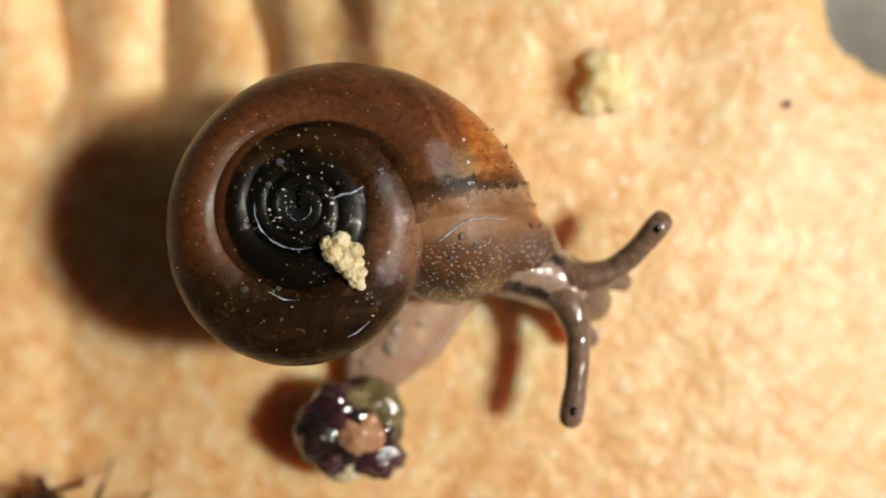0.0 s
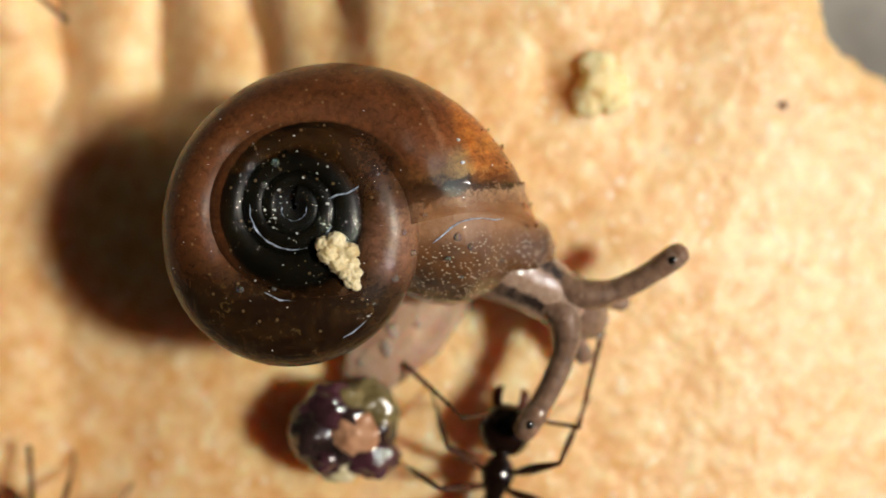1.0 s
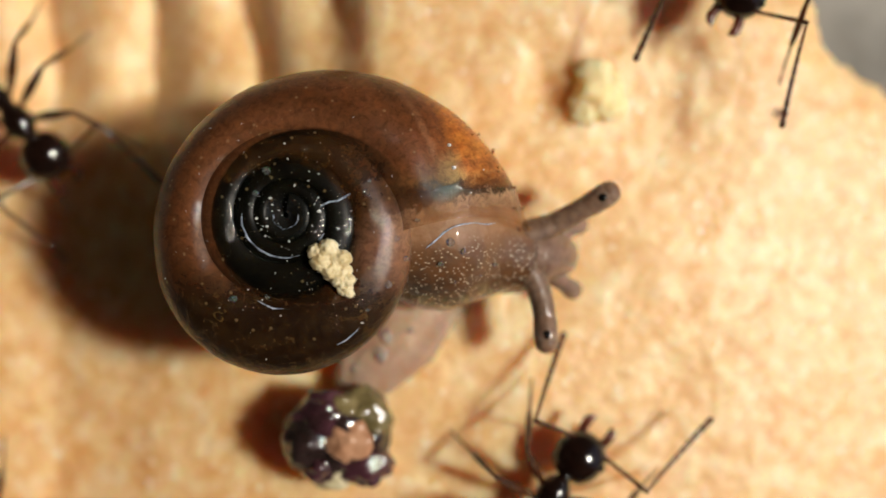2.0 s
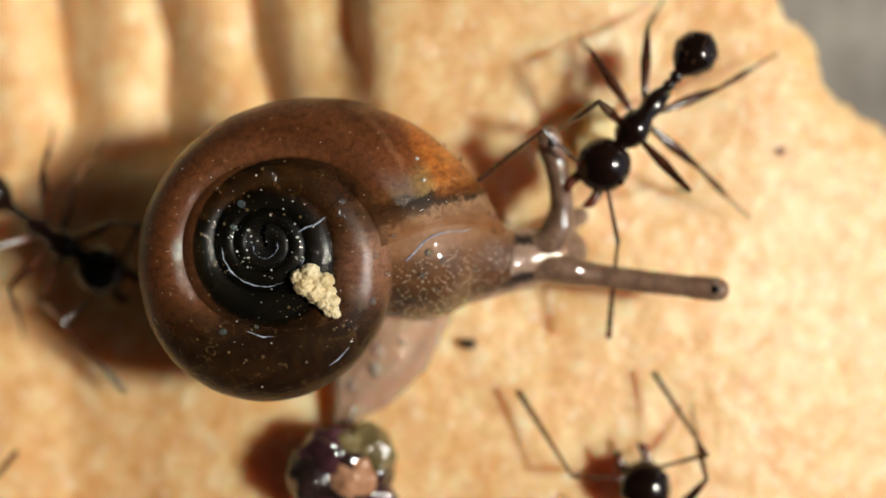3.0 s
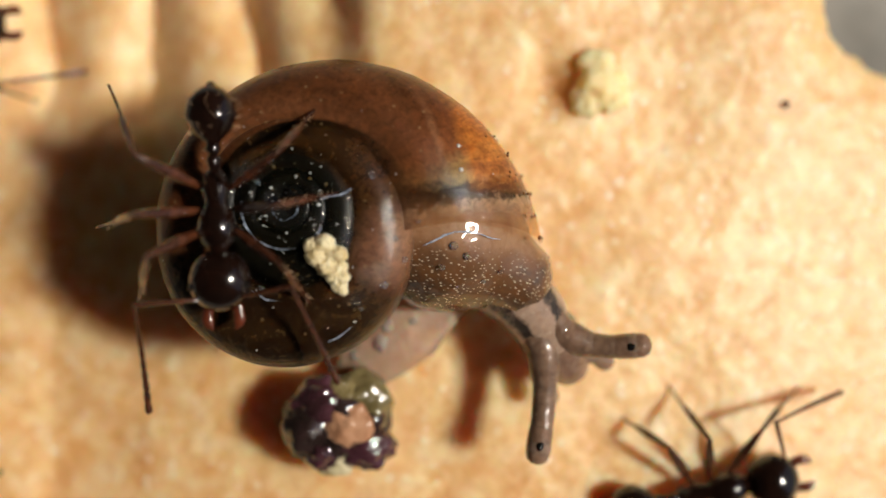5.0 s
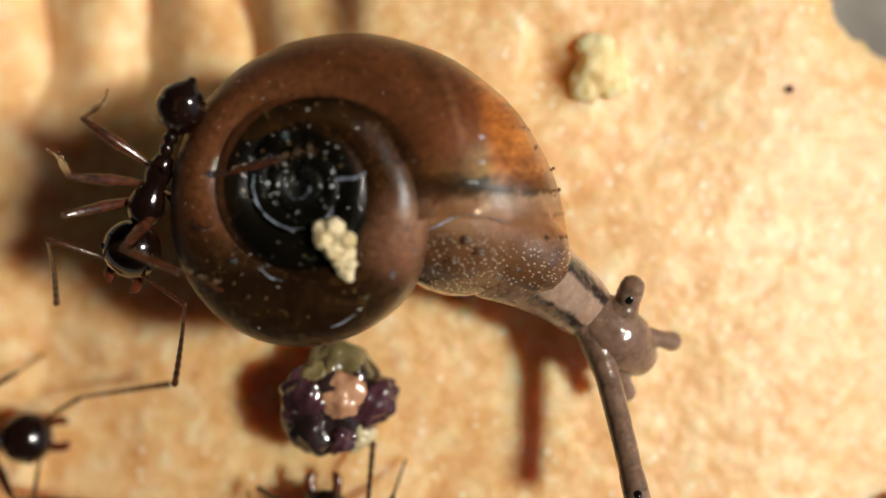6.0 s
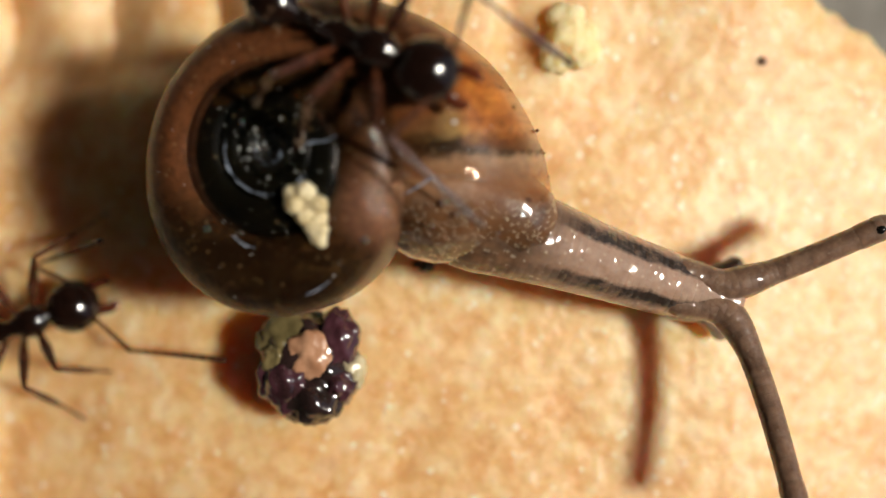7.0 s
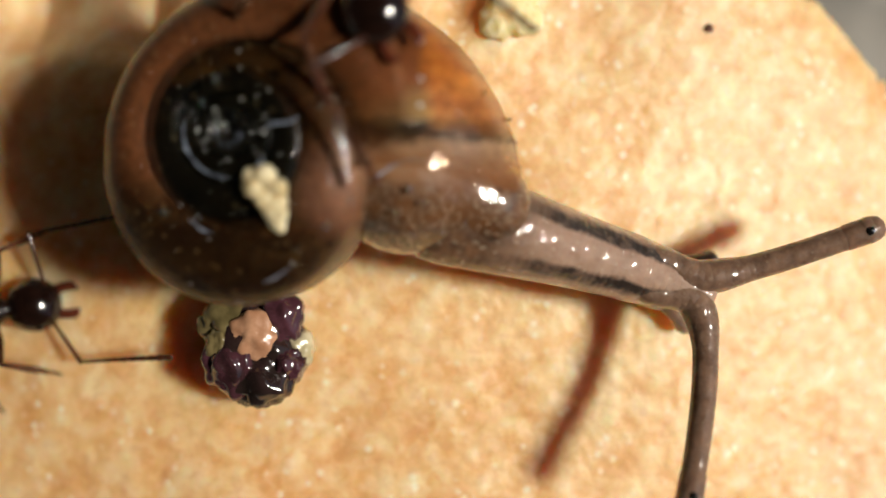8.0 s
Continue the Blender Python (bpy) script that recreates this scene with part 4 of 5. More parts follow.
def ant_meshes():
    """The meshes that all ants share, in the ant's space: x ahead, z up; millimetres."""
    made = {}

    def keep(name, bm, material):
        ob = finish(bm, name, material)
        ob.data.transform(Matrix.Diagonal((AM / MM, AM / MM, AM / MM, 1)))
        made[name] = ob.data
        bpy.data.objects.remove(ob)

    bm = ball(bmesh.new(), (0, 0, 0), (0.70, 0.68, 0.55), 3)
    for v in bm.verts:                      # squarer jaws' end, notched back
        x = v.co.x / MM
        if x > 0.2:
            v.co.y *= 1 + 0.16 * (x - 0.2)
            v.co.z *= 1 - 0.35 * (x - 0.2)
        if x < -0.35:
            v.co.x += 0.10 * MM * max(0, 1 - abs(v.co.y / MM) / 0.3)
    keep("head", bm, M_CHITIN)
    bm = tube(bmesh.new(), [(-0.05, 0, 0), (0.1, 0.03, 0), (0.26, 0.04, 0), (0.40, 0.03, 0), (0.50, -0.02, 0), (0.57, -0.09, 0)],
              [0.15, 0.13, 0.12, 0.13, 0.11, 0.04], 12, 0.6)
    keep("mandible", bm, M_JAW)
    bm = tube(bmesh.new(), [(0.92, 0, 0.02), (0.70, 0, 0.05), (0.42, 0, 0.1), (0.12, 0, 0.06), (-0.1, 0, 0), (-0.4, 0, 0.02), (-0.68, 0, -0.04)],
              [0.17, 0.36, 0.44, 0.36, 0.235, 0.30, 0.24], 18, 0.9)
    keep("mesosoma", bm, M_CHITIN)
    bm = tube(bmesh.new(), [(-0.58, 0, 0.2), (-0.78, 0, 0.42)], [0.06, 0.02], 8)
    keep("spine", bm, M_CHITIN)
    bm = tube(bmesh.new(), [(-0.72, 0, -0.08), (-0.92, 0, 0.02), (-1.06, 0, 0.06), (-1.16, 0, -0.02)], [0.09, 0.13, 0.17, 0.10], 12)
    keep("petiole", bm, M_CHITIN)
    bm = tube(bmesh.new(), [(-1.18, 0, -0.02), (-1.30, 0, 0.05), (-1.42, 0, 0.0)], [0.10, 0.19, 0.12], 12)
    keep("postpetiole", bm, M_CHITIN)
    bm = tube(bmesh.new(), [(-1.46, 0, 0), (-1.66, 0, 0.04), (-1.95, 0, 0.06), (-2.02, 0, 0.06), (-2.28, 0, 0.02), (-2.34, 0, 0.02), (-2.52, 0, -0.04), (-2.66, 0, -0.1)],
              [0.17, 0.40, 0.56, 0.575, 0.52, 0.50, 0.34, 0.12], 24, 0.88)
    keep("gaster", bm, M_CHITIN)
    rng = random.Random(4)
    bm = bmesh.new()
    for _ in range(46):
        a, x = rng.uniform(0, 2 * math.pi), rng.uniform(-2.5, -1.6)
        r = 0.56 * math.sqrt(max(0.05, 1 - ((x + 1.98) / 0.66) ** 2))
        out = Vector((rng.uniform(-0.6, 0.1), math.cos(a), math.sin(a) * 0.88))
        p = Vector((x, r * math.cos(a), 0.04 + 0.88 * r * math.sin(a)))
        tube(bm, [p, p + out * 0.08, p + out * 0.15], [0.007, 0.005, 0.002], 4, caps=False)
    keep("gaster_bristles", bm, M_HAIR)
    bm = bmesh.new()
    for _ in range(34):
        a, x = rng.uniform(0, 2 * math.pi), rng.uniform(0.2, 2.3)
        p = Vector((x, 0.04 * math.cos(a), 0.04 * math.sin(a)))
        out = Vector((0.9, math.cos(a), math.sin(a)))
        tube(bm, [p, p + out * 0.05, p + out * 0.09], [0.006, 0.005, 0.002], 4, caps=False)
    keep("leg_bristles", bm, M_HAIR)
    keep("eye", ball(bmesh.new(), (0.12, 0.6, 0.22), (0.09, 0.07, 0.09), 2), M_EYE)
    bm = tube(bmesh.new(), [(0, 0, 0), (0.2, 0, 0), (0.9, 0, 0), (1.45, 0, 0), (1.8, 0, 0)], [0.055, 0.085, 0.145, 0.10, 0.06], 10)
    keep("femur", bm, M_LIMB)
    bm = tube(bmesh.new(), [(0, 0, 0), (0.25, 0, 0), (0.9, 0, 0), (1.35, 0, 0)], [0.05, 0.062, 0.095, 0.066], 10)
    keep("tibia", bm, M_LIMB)
    bm = bmesh.new()
    tube(bm, [(1.35, 0, 0), (1.75, 0, 0.02), (1.95, 0, 0.05)], [0.036, 0.032, 0.038], 8)
    tube(bm, [(1.97, 0, 0.05), (2.12, 0, 0.08)], [0.028, 0.034], 8)
    tube(bm, [(2.14, 0, 0.08), (2.28, 0, 0.12), (2.44, 0, 0.15)], [0.028, 0.03, 0.036], 8)
    keep("tarsus", bm, M_LIMB)
    bm = tube(bmesh.new(), [(0, 0, 0), (0.3, 0, 0), (1.45, 0, 0)], [0.05, 0.045, 0.06], 10)
    keep("scape", bm, M_LIMB)
    line, widths = [], []
    for i in range(10):
        r = 0.042 + 0.0045 * i
        for u, k in ((0.02, 0.75), (0.09, 1.0), (0.15, 1.05)):
            x = 0.255 * i + u * 1.5
            line.append((x, 0, 0.05 * x * x))
            widths.append(r * k)
    bm = tube(bmesh.new(), line, widths, 8)
    keep("funiculus", bm, M_LIMB)
    return made


# where each leg joins, where its foot rests, and its phase in the walk
LEGS = [((0.42, 0.26, -0.2), (2.3, 2.0), 0.0), ((0.42, -0.26, -0.2), (2.3, -2.0), 0.5),
        ((0.02, 0.26, -0.2), (0.0, 2.75), 0.5), ((0.02, -0.26, -0.2), (0.0, -2.75), 0.0),
        ((-0.42, 0.24, -0.2), (-2.5, 2.3), 0.0), ((-0.42, -0.24, -0.2), (-2.5, -2.3), 0.5)]


def build_ant(meshes, label):
    ant = new("ant")
    ant.empty_display_size = AM
    tagged(ant, label, "ant", "ants round the snail")
    head = place_mesh(meshes["head"], "head", ant)
    head.location = (1.55 * AM, 0, 0.05 * AM)
    for s in (1, -1):
        jaw = place_mesh(meshes["mandible"], "mandible", head, "dark red mandible")
        jaw.matrix_local = pose(0.50 * AM, s * 0.27 * AM, -0.14 * AM, 0 if s > 0 else 180, 0, s * 8)
        eye = place_mesh(meshes["eye"], "eye", head)
        eye.matrix_local = pose(0, 0, 0) if s > 0 else pose(0, -1.2 * AM, 0)
    body = place_mesh(meshes["mesosoma"], "mesosoma", ant)
    for s in (1, -1):
        spine = place_mesh(meshes["spine"], "spine", body)
        spine.location = (0, s * 0.15 * AM, 0)
    for name in ("petiole", "postpetiole", "gaster"):
        last = place_mesh(meshes[name], name, ant)
    tagged(place_mesh(meshes["gaster_bristles"], "bristles", last, "fine pale bristles"), kind="stuff")
    limbs = []
    for _ in LEGS:
        femur = place_mesh(meshes["femur"], "femur", ant)
        tibia = place_mesh(meshes["tibia"], "tibia", ant)
        place_mesh(meshes["tarsus"], "tarsus", tibia)
        tagged(place_mesh(meshes["leg_bristles"], "bristles", tibia, "fine pale bristles"), kind="stuff")
        limbs.append((femur, tibia))
    feelers = []
    for _ in range(2):
        feelers.append((place_mesh(meshes["scape"], "scape", ant, "elbowed antenna base"),
                        place_mesh(meshes["funiculus"], "funiculus", ant, "beaded antenna end")))
    return ant, limbs, feelers


def reach(hip, foot, a, b, bend):
    """Poses of two links of length a and b from hip towards foot; the knee leans to bend."""
    d = foot - hip
    far = min(max(d.length, abs(a - b) * 1.05), (a + b) * 0.985)
    d = d.normalized()
    x = (a * a - b * b + far * far) / (2 * far)
    h = math.sqrt(max(a * a - x * x, 0))
    side = bend - d * bend.dot(d)
    side = side.normalized() if side.length > 1e-9 else Vector((0, 0, 1))
    knee = hip + d * x + side * h
    end = hip + d * far
    return aim(hip, knee - hip), aim(knee, end - knee)


def ant_pose(head, tail, t):
    h, g = Vector(glide(head, t)) * MM, Vector(glide(tail, t)) * MM
    return aim(h - (h - g).normalized() * 1.55 * AM, h - g)


def ant_motion(ant, head, tail, holds=(), height=1.0, seed=0):
    """Keys an ant along its path. holds: (limb, seconds, x, y, z) fixes a foot or antenna tip in the place, millimetres;
    limbs 0 to 5 are legs, 6 and 7 antennae."""
    root, limbs, feelers = ant
    rows = {root: []}
    for a, b in (*limbs, *feelers):
        rows[a], rows[b] = [], []
    gone, last = 0.0, None
    for t in STEPS:
        m = ant_pose(head, tail, t)
        if last is not None:
            gone += min((m.translation - last).length / AM, 1.1)
        last = m.translation.copy()
        rows[root].append((t, m))
        inv = m.inverted()
        for i, ((hip, rest, phase), (a, b)) in enumerate(zip(LEGS, limbs)):
            w = 2 * math.pi * (gone / 3.2 + phase)
            foot = Vector((rest[0] + 0.55 * math.cos(w), rest[1], -height + 0.3 * max(0, math.sin(w)))) * AM
            foot = held(holds, i, t, inv, foot)
            knee = Vector((0.15 * rest[0], rest[1] * 0.45, 1.6))
            fm, tm = reach(Vector(hip) * AM, foot, 1.85 * AM, 2.4 * AM, knee)
            rows[a].append((t, fm))
            rows[b].append((t, tm))
        for i, (a, b) in enumerate(feelers):
            s = 1 - 2 * i
            w = 2 * math.pi * (t * 1.3 + 0.37 * i + seed * 0.21)
            base = Vector((1.95, s * 0.38, 0.2)) * AM
            tip = Vector((3.9 + 0.3 * math.sin(w), s * (1.9 + 0.5 * math.cos(w)), -0.5 + 0.25 * math.sin(w + 1))) * AM
            tip = held(holds, 6 + i, t, inv, tip)
            fm, tm = reach(base, tip, 1.45 * AM, 2.5 * AM, Vector((0.15, s, 0.3)))
            rows[a].append((t, fm))
            rows[b].append((t, tm))
    for ob, r in rows.items():
        walk(ob, r)


def held(holds, limb, t, inv, free):
    """The free end's place, drawn towards any hold near that time."""
    best, weight = None, 0.0
    for k, at, x, y, z in holds:
        near = 1 - abs(t - at) / 0.3
        if k == limb and near > weight:
            weight, best = near, inv @ (Vector((x, y, z)) * MM)
    if best is None:
        return free
    weight = min(1.0, weight * 1.5)
    weight = weight * weight * (3 - 2 * weight)
    return free.lerp(best, weight)


A_HEAD = [(0, 2.26, -10.33, 1.1), (0.3, 2.25, -6.87, 1.1), (0.5, 2.25, -5.89, 1.1), (0.7, 1.7, -5.13, 1.1), (1, 1.76, -4.77, 1.1), (1.5, 1.62, -4.64, 1.1), (1.7, 2.77, -4.99, 1.1), (2.8, 5.48, -5.76, 0.96), (3, 5.44, -5.22, 0.96), (3.5, 5.61, -4.92, 0.95), (4, 6.58, -5.14, 0.86), (4.5, 7.15, -5.77, 0.8), (4.7, 7.31, -5.57, 0.78), (5.8, 15.83, -8.72, -0.76), (8, 19.27, -10.86, -0.76)]
A_TAIL = [(0, 2.07, -14.25, 1.1), (0.3, 1.97, -10.8, 1.1), (0.5, 1.75, -9.8, 1.1), (0.7, 1.07, -9.01, 1.1), (1, 1.06, -8.64, 1.1), (1.5, 0.73, -8.44, 1.1), (1.7, 0.36, -8.05, 1.1), (2.8, 6.97, -9.48, 0.96), (3, 6.88, -8.97, 0.96), (3.5, 6.93, -8.67, 0.95), (4, 2.71, -5.95, 0.86), (4.5, 3.24, -6.28, 0.8), (4.7, 3.5, -6.52, 0.78), (5.8, 12.14, -7.25, -0.76), (8, 15.78, -9.12, -0.76)]
B_HEAD = [(0, 13.11, 14.54, -3), (1.5, 9.33, 8.33, 0.9), (1.7, 8.74, 7.68, 1.4), (2.8, 5.55, 4.78, 2.3), (3, 4.11, 3.4, 2.6), (3.4, 0.79, 5.94, 3.2), (3.5, -0.16, 5.42, 3.6), (3.6, -0.6, 4.57, 4.4), (3.8, -3.21, 3.72, 5.3), (4.0, -3.05, 3.31, 5.5), (4.2, -1.94, 2.06, 5.9), (4.4, -4.41, 0.35, 5.9), (4.5, -5.06, -0.3, 5.9), (4.7, -4.42, -0.36, 5.9), (5.8, -6.93, -1.36, 2.4), (6.0, -7.1, -0.23, 3.2), (6.2, -6.16, -0.71, 3.8), (6.4, -4.47, -0.2, 5.2), (6.5, -4.76, 0.85, 5.8), (6.6, -2.92, 1.96, 6.3), (6.8, -0.49, 3.75, 6.3), (7.0, 0.82, 2.84, 6.3), (7.2, 0.04, 2.63, 6.3), (7.5, -1.92, 4.95, 5.2), (8, 1.29, 3.27, 5.8)]
B_TAIL = [(0, 15.14, 18.26, -3), (1.5, 11.66, 12.55, -1.6), (1.7, 10.76, 11.28, 0.2), (2.8, 7.4, 7.93, 2.3), (3, 6.52, 6.32, 2.4), (3.4, 4.16, 7.57, 2.5), (3.5, 2.76, 7.24, 2.26), (3.6, 1.87, 7.25, 2.8), (3.8, -1.08, 6.13, 3.5), (4.0, -0.98, 5.81, 3.74), (4.2, -2.02, 5.26, 4.9), (4.4, -4.22, 3.7, 5.3), (4.5, -4.19, 3.1, 5.4), (4.7, -4.44, 2.94, 5.4), (5.8, -6.11, 1.17, 4.96), (6.0, -5.66, 2.95, 4.4), (6.2, -6.08, 2.83, 2.78), (6.4, -5.74, 2.7, 3.28), (6.5, -5.5, 3.38, 3.22), (6.6, -4.72, 3.93, 4.6), (6.8, -3.46, 4.3, 5.4), (7.0, -2.32, 4.32, 5.6), (7.2, -1.74, 4.64, 5.7), (7.5, -2.71, 7.73, 4.6), (8, -0.5, 5.48, 5)]
C_HEAD = [(0, -14.4, 8.94, -0.93), (1.5, -13.6, 6.4, -0.93), (1.7, -11.72, 4.49, -0.93), (2.8, -9.77, 0.27, -0.49), (3, -9.68, 0.65, -0.46), (3.5, -10.21, 0.83, -0.62), (4, -10.04, 0.48, -0.62), (4.2, -9.84, 1.59, -0.58), (4.4, -9.32, 3.35, -0.45), (4.5, -9.73, 3.26, -0.56), (4.7, -11.01, 5.19, -0.92), (5.8, -15.6, 7.92, -0.93), (8, -13.29, 6.57, -0.93)]
C_TAIL = [(0, -16.43, 12.59, -0.93), (1.5, -15.5, 9.9, -0.93), (1.7, -14.07, 7.91, -0.93), (2.8, -12.89, 3.06, -0.49), (3, -13.12, 3.03, -0.46), (3.5, -13.89, 2.81, -0.62), (4, -13.62, 2.55, -0.62), (4.2, -13.93, 1.98, -0.58), (4.4, -13.36, 2.77, -0.45), (4.5, -13.79, 2.76, -0.56), (4.7, -15.06, 4.43, -0.92), (5.8, -19.65, 8.66, -0.93), (8, -17.12, 6.94, -0.93)]
D_HEAD = [(0, -11.12, -7.54, -0.88), (0.5, -11.47, -7.58, -0.93), (1.5, -12.18, -7.86, -0.93), (3, -15.56, -6.17, -0.93), (5, -15.26, -5.59, -0.93), (5.8, -12.17, -5.61, -0.93), (6, -11.13, -5.42, -0.93), (6.2, -10.74, -5.65, -0.93), (6.4, -9.24, -4.98, -0.58), (6.5, -8.78, -4.45, -0.47), (6.6, -8.31, -3.86, -0.37), (6.8, -8.72, -2.5, -0.56), (7, -8.76, -2.51, -0.67), (7.2, -8.74, -2.61, -0.75), (7.4, -9.69, -0.54, -0.93), (7.6, -9.25, -0.54, -0.93), (7.8, -8.66, -3.02, -0.93), (8, -7.98, -3.17, -0.93)]
D_TAIL = [(0, -8.68, -10.92, -0.88), (0.5, -8.91, -10.89, -0.93), (1.5, -8.99, -10.52, -0.93), (3, -17.26, -10.02, -0.93), (5, -18.95, -7.43, -0.93), (5.8, -16.19, -6.42, -0.93), (6, -15.2, -5.85, -0.93), (6.2, -14.8, -5.91, -0.93), (6.4, -13.17, -5.78, -0.58), (6.5, -12.65, -5.43, -0.47), (6.6, -12.16, -4.82, -0.37), (6.8, -12.56, -3.52, -0.56), (7, -12.5, -3.86, -0.67), (7.2, -12.57, -3.67, -0.75), (7.4, -13.51, -1.67, -0.93), (7.6, -13.05, -1.69, -0.93), (7.8, -12.51, -3.8, -0.93), (8, -11.81, -3.74, -0.93)]
E_HEAD = [(0, -2.17, -15.98, 0.89), (4.7, -2.61, -10.47, 0.82), (5.8, -2.72, -7.44, 0.77), (6, -2.76, -7.19, 0.77), (6.2, -2.49, -7.05, 0.8), (6.4, -2.02, -6.93, 0.84), (6.5, -1.59, -7.02, 0.89), (6.6, -1.7, -6.98, 0.87), (6.8, -1.26, -10.6, 0.89), (8, 1.54, -15.11, 0.97)]
E_TAIL = [(0, -1.78, -19.91, 0.89), (4.7, -2.22, -14.38, 0.82), (5.8, -2.52, -11.28, 0.77), (6, -2.56, -11.03, 0.77), (6.2, -2.3, -10.87, 0.8), (6.4, -1.82, -10.75, 0.84), (6.5, -1.65, -10.84, 0.89), (6.6, -1.5, -10.78, 0.87), (6.8, -1.25, -14.41, 0.89), (8, 1.54, -18.8, 0.97)]
A_HOLDS = [(6, 0.3, 0.42, -5.92, 0.5), (7, 0.3, 3.28, -6.74, 0.3), (6, 0.5, 0.36, -5.58, 0.5), (7, 0.5, 3.26, -6.27, 0.3), (0, 0.3, 1.06, -8.11, -0.3), (1, 0.3, 3.49, -8.11, -0.3), (0, 0.5, 0.97, -7.47, -0.3), (1, 0.5, 3.48, -7.48, -0.3), (7, 1, 4.3, -2.38, 0.6), (6, 1, -0.72, -3.22, 0.6), (7, 1.5, 6.22, -4.26, 0.6), (6, 1.5, 1.37, -3.03, 0.8), (6, 1.7, 1.96, -3.1, 0.9), (6, 2.8, 3.77, -2.28, 0.5), (6, 3, 2.12, -2.79, 0.5), (6, 3.5, 5.7, -1.99, 0.5), (7, 3.5, 8.6, -5.2, 0.0), (6, 4, 8.21, -2.2, 0.5), (6, 4.5, 7.72, -1.91, 0.5), (2, 4.5, 1.9, -4.87, 0), (2, 4, 1.05, -4.56, 0)]
B_HOLDS = [(0, 2.8, 7.0, 4.04, 0.0), (2, 2.8, 9.62, 6.69, 0.0), (1, 2.8, 4.79, 6.13, 0.0), (7, 2.8, 1.8, 5.05, 1.0), (6, 2.8, 6.72, 1.22, 0.6), (0, 3, 6.39, 2.93, 0.3), (2, 3, 8.62, 2.02, 0.0), (4, 3, 9.73, 6.88, 0.0), (1, 3, 2.82, 4.24, 1.8), (3, 3, 3.79, 7.11, 0.0), (5, 3, 6.09, 8.14, 0.0), (6, 3, 4.43, -1.66, 1.0), (7, 3, 0.72, 2.88, 2.0), (0, 3.5, 0.21, 2.5, 3.6), (2, 3.5, 5.84, 4.05, 0.2), (7, 3.5, -4.16, 4.61, 4.78), (1, 3.5, 1.06, 7.84, 1.5), (4, 3.5, 7.15, 7.76, 0.3)]
B_HOLDS += [(0, 4, -1.41, 2.77, 4.84), (2, 4, 1.28, 2.89, 3.2), (4, 4, 3.16, 6.14, 1.5), (1, 4, -3.39, 4.03, 4.86), (3, 4, -4.98, 5.9, 1.5), (5, 4, -1.87, 7.45, 1.5), (7, 4, -5.16, 2.64, 4.98), (2, 4.5, 0.1, 3.4, 4.6), (5, 4.5, -5.42, 3.66, 4.81), (7, 4.5, -9.97, 0.01, 4.2), (6, 4.5, -4.83, -3.71, 3.0), (4, 6, -1.84, 1.98, 6.2), (0, 6, -4.54, -1.11, 5.18), (5, 6, -7.92, 3.65, 2.0), (4, 6.5, -0.46, 4.68, 5.25), (2, 6.5, -2.28, 2.15, 5.58), (0, 6.5, -2.59, 1.6, 5.58), (5, 6.5, -7.18, 1.91, 3.0), (7, 6.5, -5.07, -1.36, 4.0)]
C_HOLDS = [(7, 3.5, -8.87, -3.52, -0.5), (7, 4, -8.36, -4.31, -0.5), (6, 4.5, -6.28, 5.24, -0.5), (7, 4.5, -9.56, 1.7, -0.5)]
D_HOLDS = [(6, 0, -12.69, -7.32, -0.6), (7, 0, -10.32, -6.64, -0.6), (6, 0.4, -12.9, -7.27, -0.6), (7, 0.4, -10.59, -6.6, -0.6), (6, 0.8, -12.94, -7.27, -0.6), (7, 0.8, -10.69, -6.6, -0.6), (6, 1.2, -12.9, -7.26, -0.6), (7, 1.2, -10.73, -6.59, -0.6), (6, 6, -6.53, -3.69, 0), (7, 7, -4.51, -3.82, 0.2), (6, 7, -7.58, -0.74, 0.3), (7, 8, -4.05, -4.38, 0.3), (6, 8, -5.38, -0.82, -0.2), (6, 7.5, -8.81, 1.68, 0), (7, 7.5, -5.39, -0.33, 1), (6, 6.5, -8.65, -2.34, 0), (1, 6.5, -7.88, -6.45, -0.8)]
E_HOLDS = [(6, 6.5, -1.66, -2.93, 2.3), (7, 6.5, 2.03, -5.24, 0.3), (6, 6, -4.24, -6.62, 0.2), (7, 6, -1.54, -5.58, 0.3)]
PELLET_PLACE = [(0, -2.45, -4.75, 0.8), (0.5, -2.48, -4.72, 0.8), (1, -2.5, -4.71, 0.8), (1.5, -2.5, -4.69, 0.8), (3, -2.73, -4.78, 0.8), (3.5, -2.69, -4.7, 0.8), (4, -2.55, -4.55, 0.8), (4.5, -2.54, -4.48, 0.8), (5.8, -2.46, -4.2, 0.8), (6, -2.53, -4.11, 0.8), (6.5, -2.58, -4.09, 0.8), (7, -2.31, -3.9, 0.8), (7.5, -2.15, -3.96, 0.8), (8, -1.98, -4.08, 0.8)]

build_ground()
build_sky_screens()
build_bread()
snail = build_snail()
shapes = ant_meshes()
ant_low = build_ant(shapes, "glossy black-brown ant with red-brown legs walking on bread")
ant_shell = build_ant(shapes, "glossy black-brown ant climbing over the snail's shell")
ant_far = build_ant(shapes, "black-brown ant in the snail's shadow on bread")
ant_side = build_ant(shapes, "black ant with long elbowed antennae walking on bread")
ant_back = build_ant(shapes, "black-brown ant with dark red mandibles on bread")


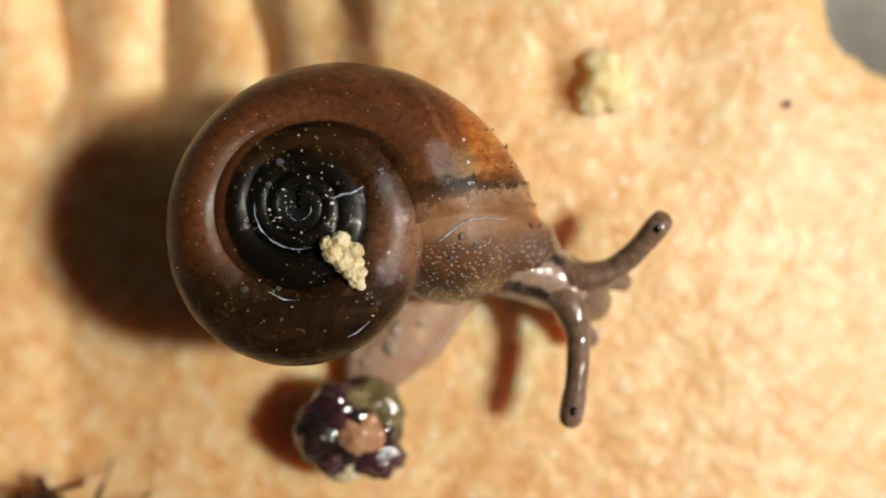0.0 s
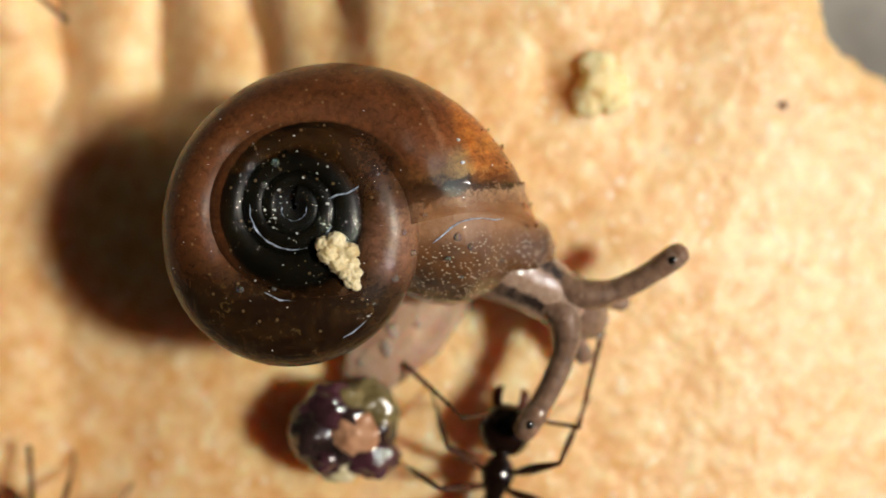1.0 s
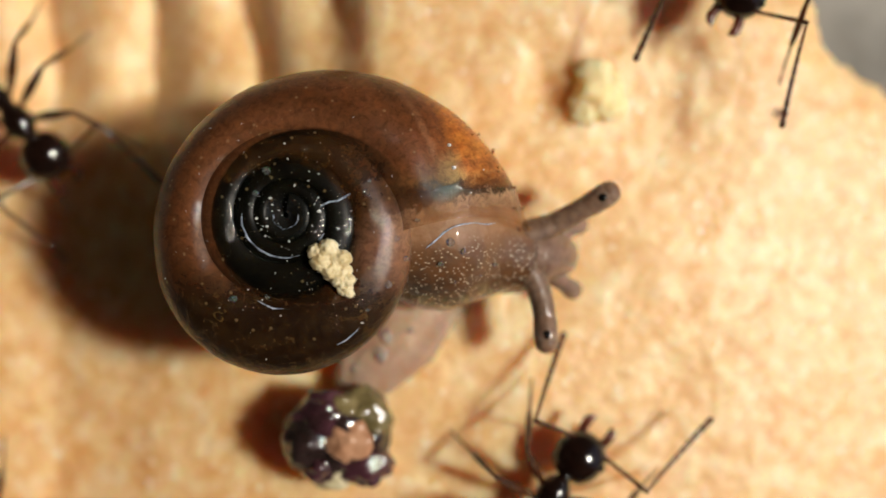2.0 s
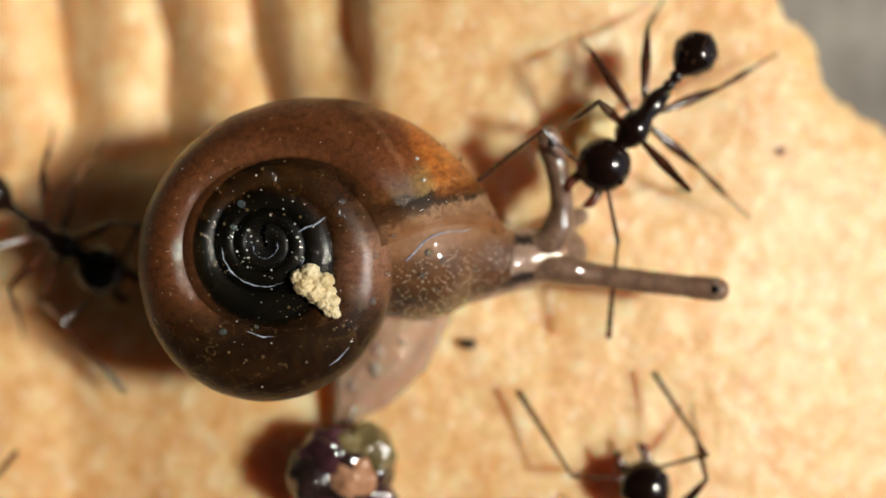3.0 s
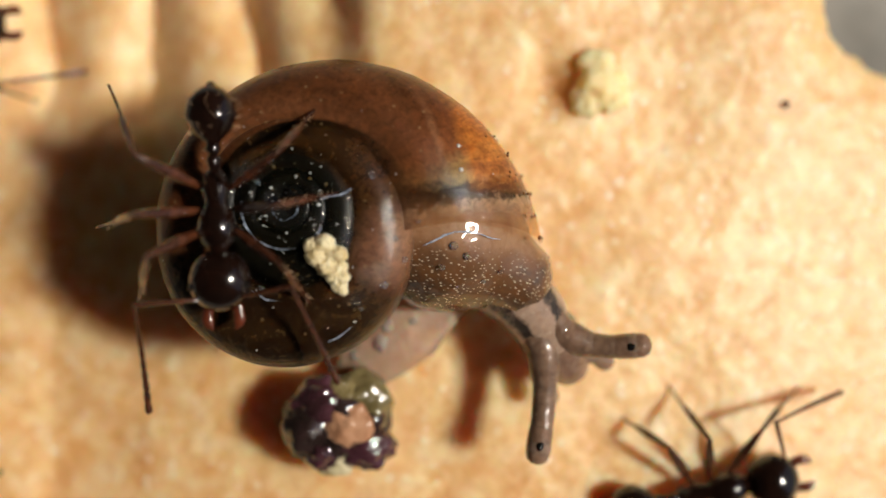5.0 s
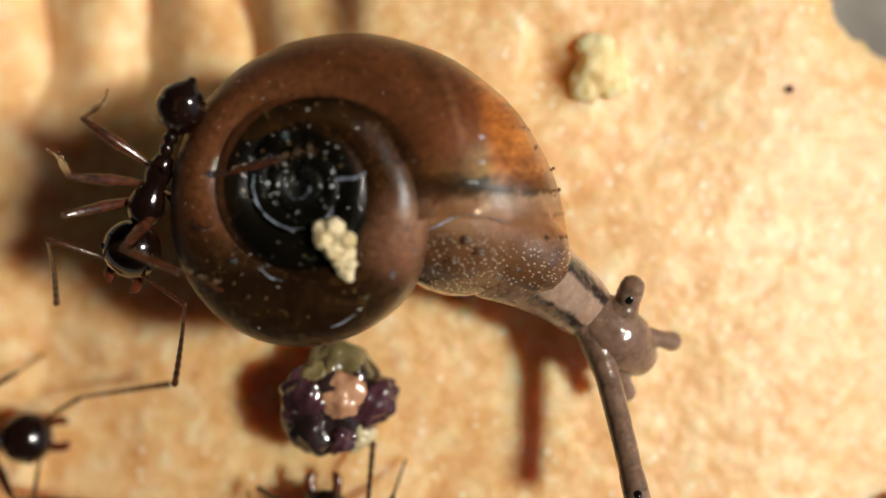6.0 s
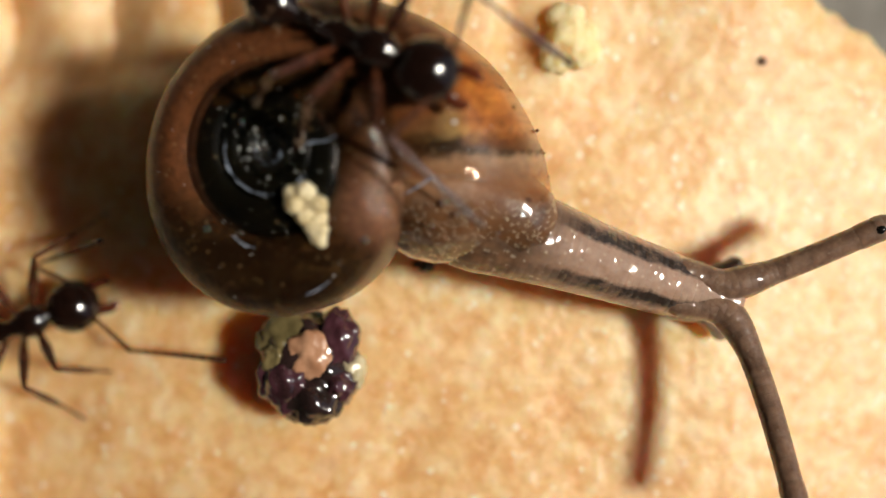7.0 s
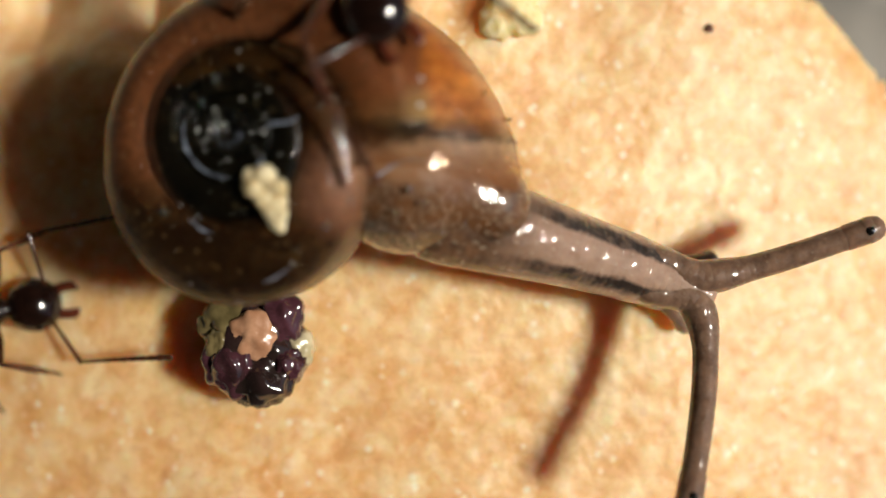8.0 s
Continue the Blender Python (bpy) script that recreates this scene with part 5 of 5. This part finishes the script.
# ---- small things ----
def fused(bm, name, material, fine):
    """One closed lump from overlapping grains."""
    bm.transform(Matrix.Diagonal((1 / MM, 1 / MM, 1 / MM, 1)))
    ob = finish(bm, name, material)
    mod = ob.modifiers.new("remesh", "REMESH")
    mod.mode, mod.voxel_size, mod.use_smooth_shade = "VOXEL", fine, True
    me = bpy.data.meshes.new_from_object(ob.evaluated_get(bpy.context.evaluated_depsgraph_get()))
    ob.modifiers.clear()
    me.transform(Matrix.Diagonal((MM, MM, MM, 1)))
    me.name = name
    ob.data = me
    return ob


def build_flake():
    bm = bmesh.new()
    for i, (x, y, r) in enumerate(((-0.34, 0.36, 0.20), (-0.06, 0.44, 0.24), (-0.24, 0.14, 0.22), (0.10, 0.20, 0.24), (0.00, -0.06, 0.24),
                                   (0.30, 0.22, 0.20), (0.30, -0.08, 0.20), (0.20, -0.28, 0.22), (0.40, -0.30, 0.16), (0.32, -0.48, 0.20), (0.42, -0.62, 0.12))):
        ball(bm, (x, y, 0.12 + 0.05 * (i % 3)), (r, r * 0.95, r * 0.9), 4, 0.26, 2.2, 3.1 + i * 2.3, lumps=0.06)
    ob = fused(bm, "food_crumb", M_CRUMB, 0.02)
    return tagged(ob, "pale yellow food crumb stuck on the shell", "crumb")


def build_pellet():
    root = new("pellet")
    root.empty_display_size = MM
    tagged(root, "glossy lumpy bud in dark purple, olive and pink", "plant bud")
    dark = simple_material("dark purple skin", (0.010, 0.008, 0.006), (0.045, 0.022, 0.022), 0.12, 900, Coat_Weight=0.6)
    olive = simple_material("olive skin", (0.06, 0.048, 0.018), (0.22, 0.17, 0.075), 0.15, 900, Coat_Weight=0.6)
    pink = simple_material("pink torn flesh", (0.36, 0.17, 0.09), (0.58, 0.33, 0.20), 0.25, 1500, Coat_Weight=0.5)
    cream = simple_material("cream skin", (0.42, 0.36, 0.20), (0.66, 0.58, 0.40), 0.2, 1200, Coat_Weight=0.6)
    violet = simple_material("violet skin", (0.022, 0.010, 0.010), (0.085, 0.030, 0.042), 0.1, 1300, Coat_Weight=1.0)
    for tint, at, size, seed in ((dark, (0, 0, 0), (1.3, 1.2, 0.75), 2.0), (violet, (-0.35, 0.55, 0.3), (0.75, 0.65, 0.55), 5.0),
                                 (dark, (-0.75, -0.15, 0.2), (0.7, 0.9, 0.6), 11.0), (olive, (0.62, 0.4, 0.05), (0.78, 0.85, 0.55), 7.0),
                                 (pink, (0.3, -0.1, 0.5), (0.62, 0.62, 0.36), 4.0), (violet, (0.65, -0.8, 0.2), (0.75, 0.52, 0.5), 9.0),
                                 (cream, (-0.15, -1.15, 0.05), (0.5, 0.35, 0.4), 3.0), (violet, (-0.45, -0.85, 0.2), (0.5, 0.45, 0.5), 6.0),
                                 (olive, (0.1, 0.75, 0.3), (0.5, 0.4, 0.42), 8.0)):
        knobs = 0.02 if tint is pink else 0.045
        part("lobe", ball(bmesh.new(), at, size, 4, 0.26, 1.9, seed, lumps=knobs), tint, root)
    return root


def build_crumbs():
    bm = bmesh.new()
    rng = random.Random(4)
    for i in range(22):
        a, d = rng.uniform(0, 6.28), math.sqrt(rng.random())
        r = rng.uniform(0.24, 0.40)
        ball(bm, (0.60 * d * math.cos(a), 0.85 * d * math.sin(a), 0.12 + 0.3 * (1 - d)), (r, r, r * 0.9), 3, 0.3, 2.0, i * 1.9, lumps=0.1)
    ob = fused(bm, "bread_crumb", M_PALE, 0.07)
    ob.location = (4.4 * MM, 4.5 * MM, surface(4.4, 4.5) * MM)
    tagged(ob, "lumpy pale yellow crumb lying on bread", "crumb")
    bm = ball(bmesh.new(), (0, 0, 0.06), (0.22, 0.14, 0.13), 3, 0.4, 2.0, 2.0, lumps=0.1)
    ball(bm, (-0.22, 0.05, 0.05), (0.12, 0.09, 0.08), 3, 0.4, 2.0, 5.0)
    ob = finish(bm, "dirt_grain", simple_material("dark wet dirt", (0.010, 0.011, 0.008), (0.07, 0.055, 0.035), 0.25, 3000, Coat_Weight=0.6))
    ob.location = (0.68 * MM, -1.40 * MM, (surface(0.68, -1.40) + 0.02) * MM)
    tagged(ob, "small dark grey-green dirt grain on bread", "dirt grain")
    ob = finish(ball(bmesh.new(), (0, 0, 0), (0.14, 0.12, 0.07), 2, 0.4, 2.0), "speck", M_SPECK)
    ob.location = (9.6 * MM, 4.05 * MM, surface(9.6, 4.05) * MM)
    tagged(ob, "tiny dark brown speck on bread", "speck")


flake = build_flake()
pellet = build_pellet()
build_crumbs()
FLAKE = pose(1.06 * MM, -1.26 * MM, 4.72 * MM, 4, 4, 0)

PELLET_ROLL = [(0, 0), (4.7, 0), (5.8, 35), (7, 90), (8, 96)]     # degrees


def motions():
    snail_motion(snail)
    walk(flake, [(t, snail_pose(t) @ FLAKE) for t in STEPS])
    walk(pellet, [(t, pose(*(glide(PELLET_PLACE, t) * MM), 0, 0, float(glide(PELLET_ROLL, t)[0]))) for t in STEPS])
    ant_motion(ant_low, A_HEAD, A_TAIL, A_HOLDS, seed=1)
    ant_motion(ant_shell, B_HEAD, B_TAIL, B_HOLDS, seed=2)
    ant_motion(ant_far, C_HEAD, C_TAIL, C_HOLDS, seed=3)
    ant_motion(ant_side, D_HEAD, D_TAIL, D_HOLDS, seed=4)
    ant_motion(ant_back, E_HEAD, E_TAIL, E_HOLDS, seed=5)


motions()
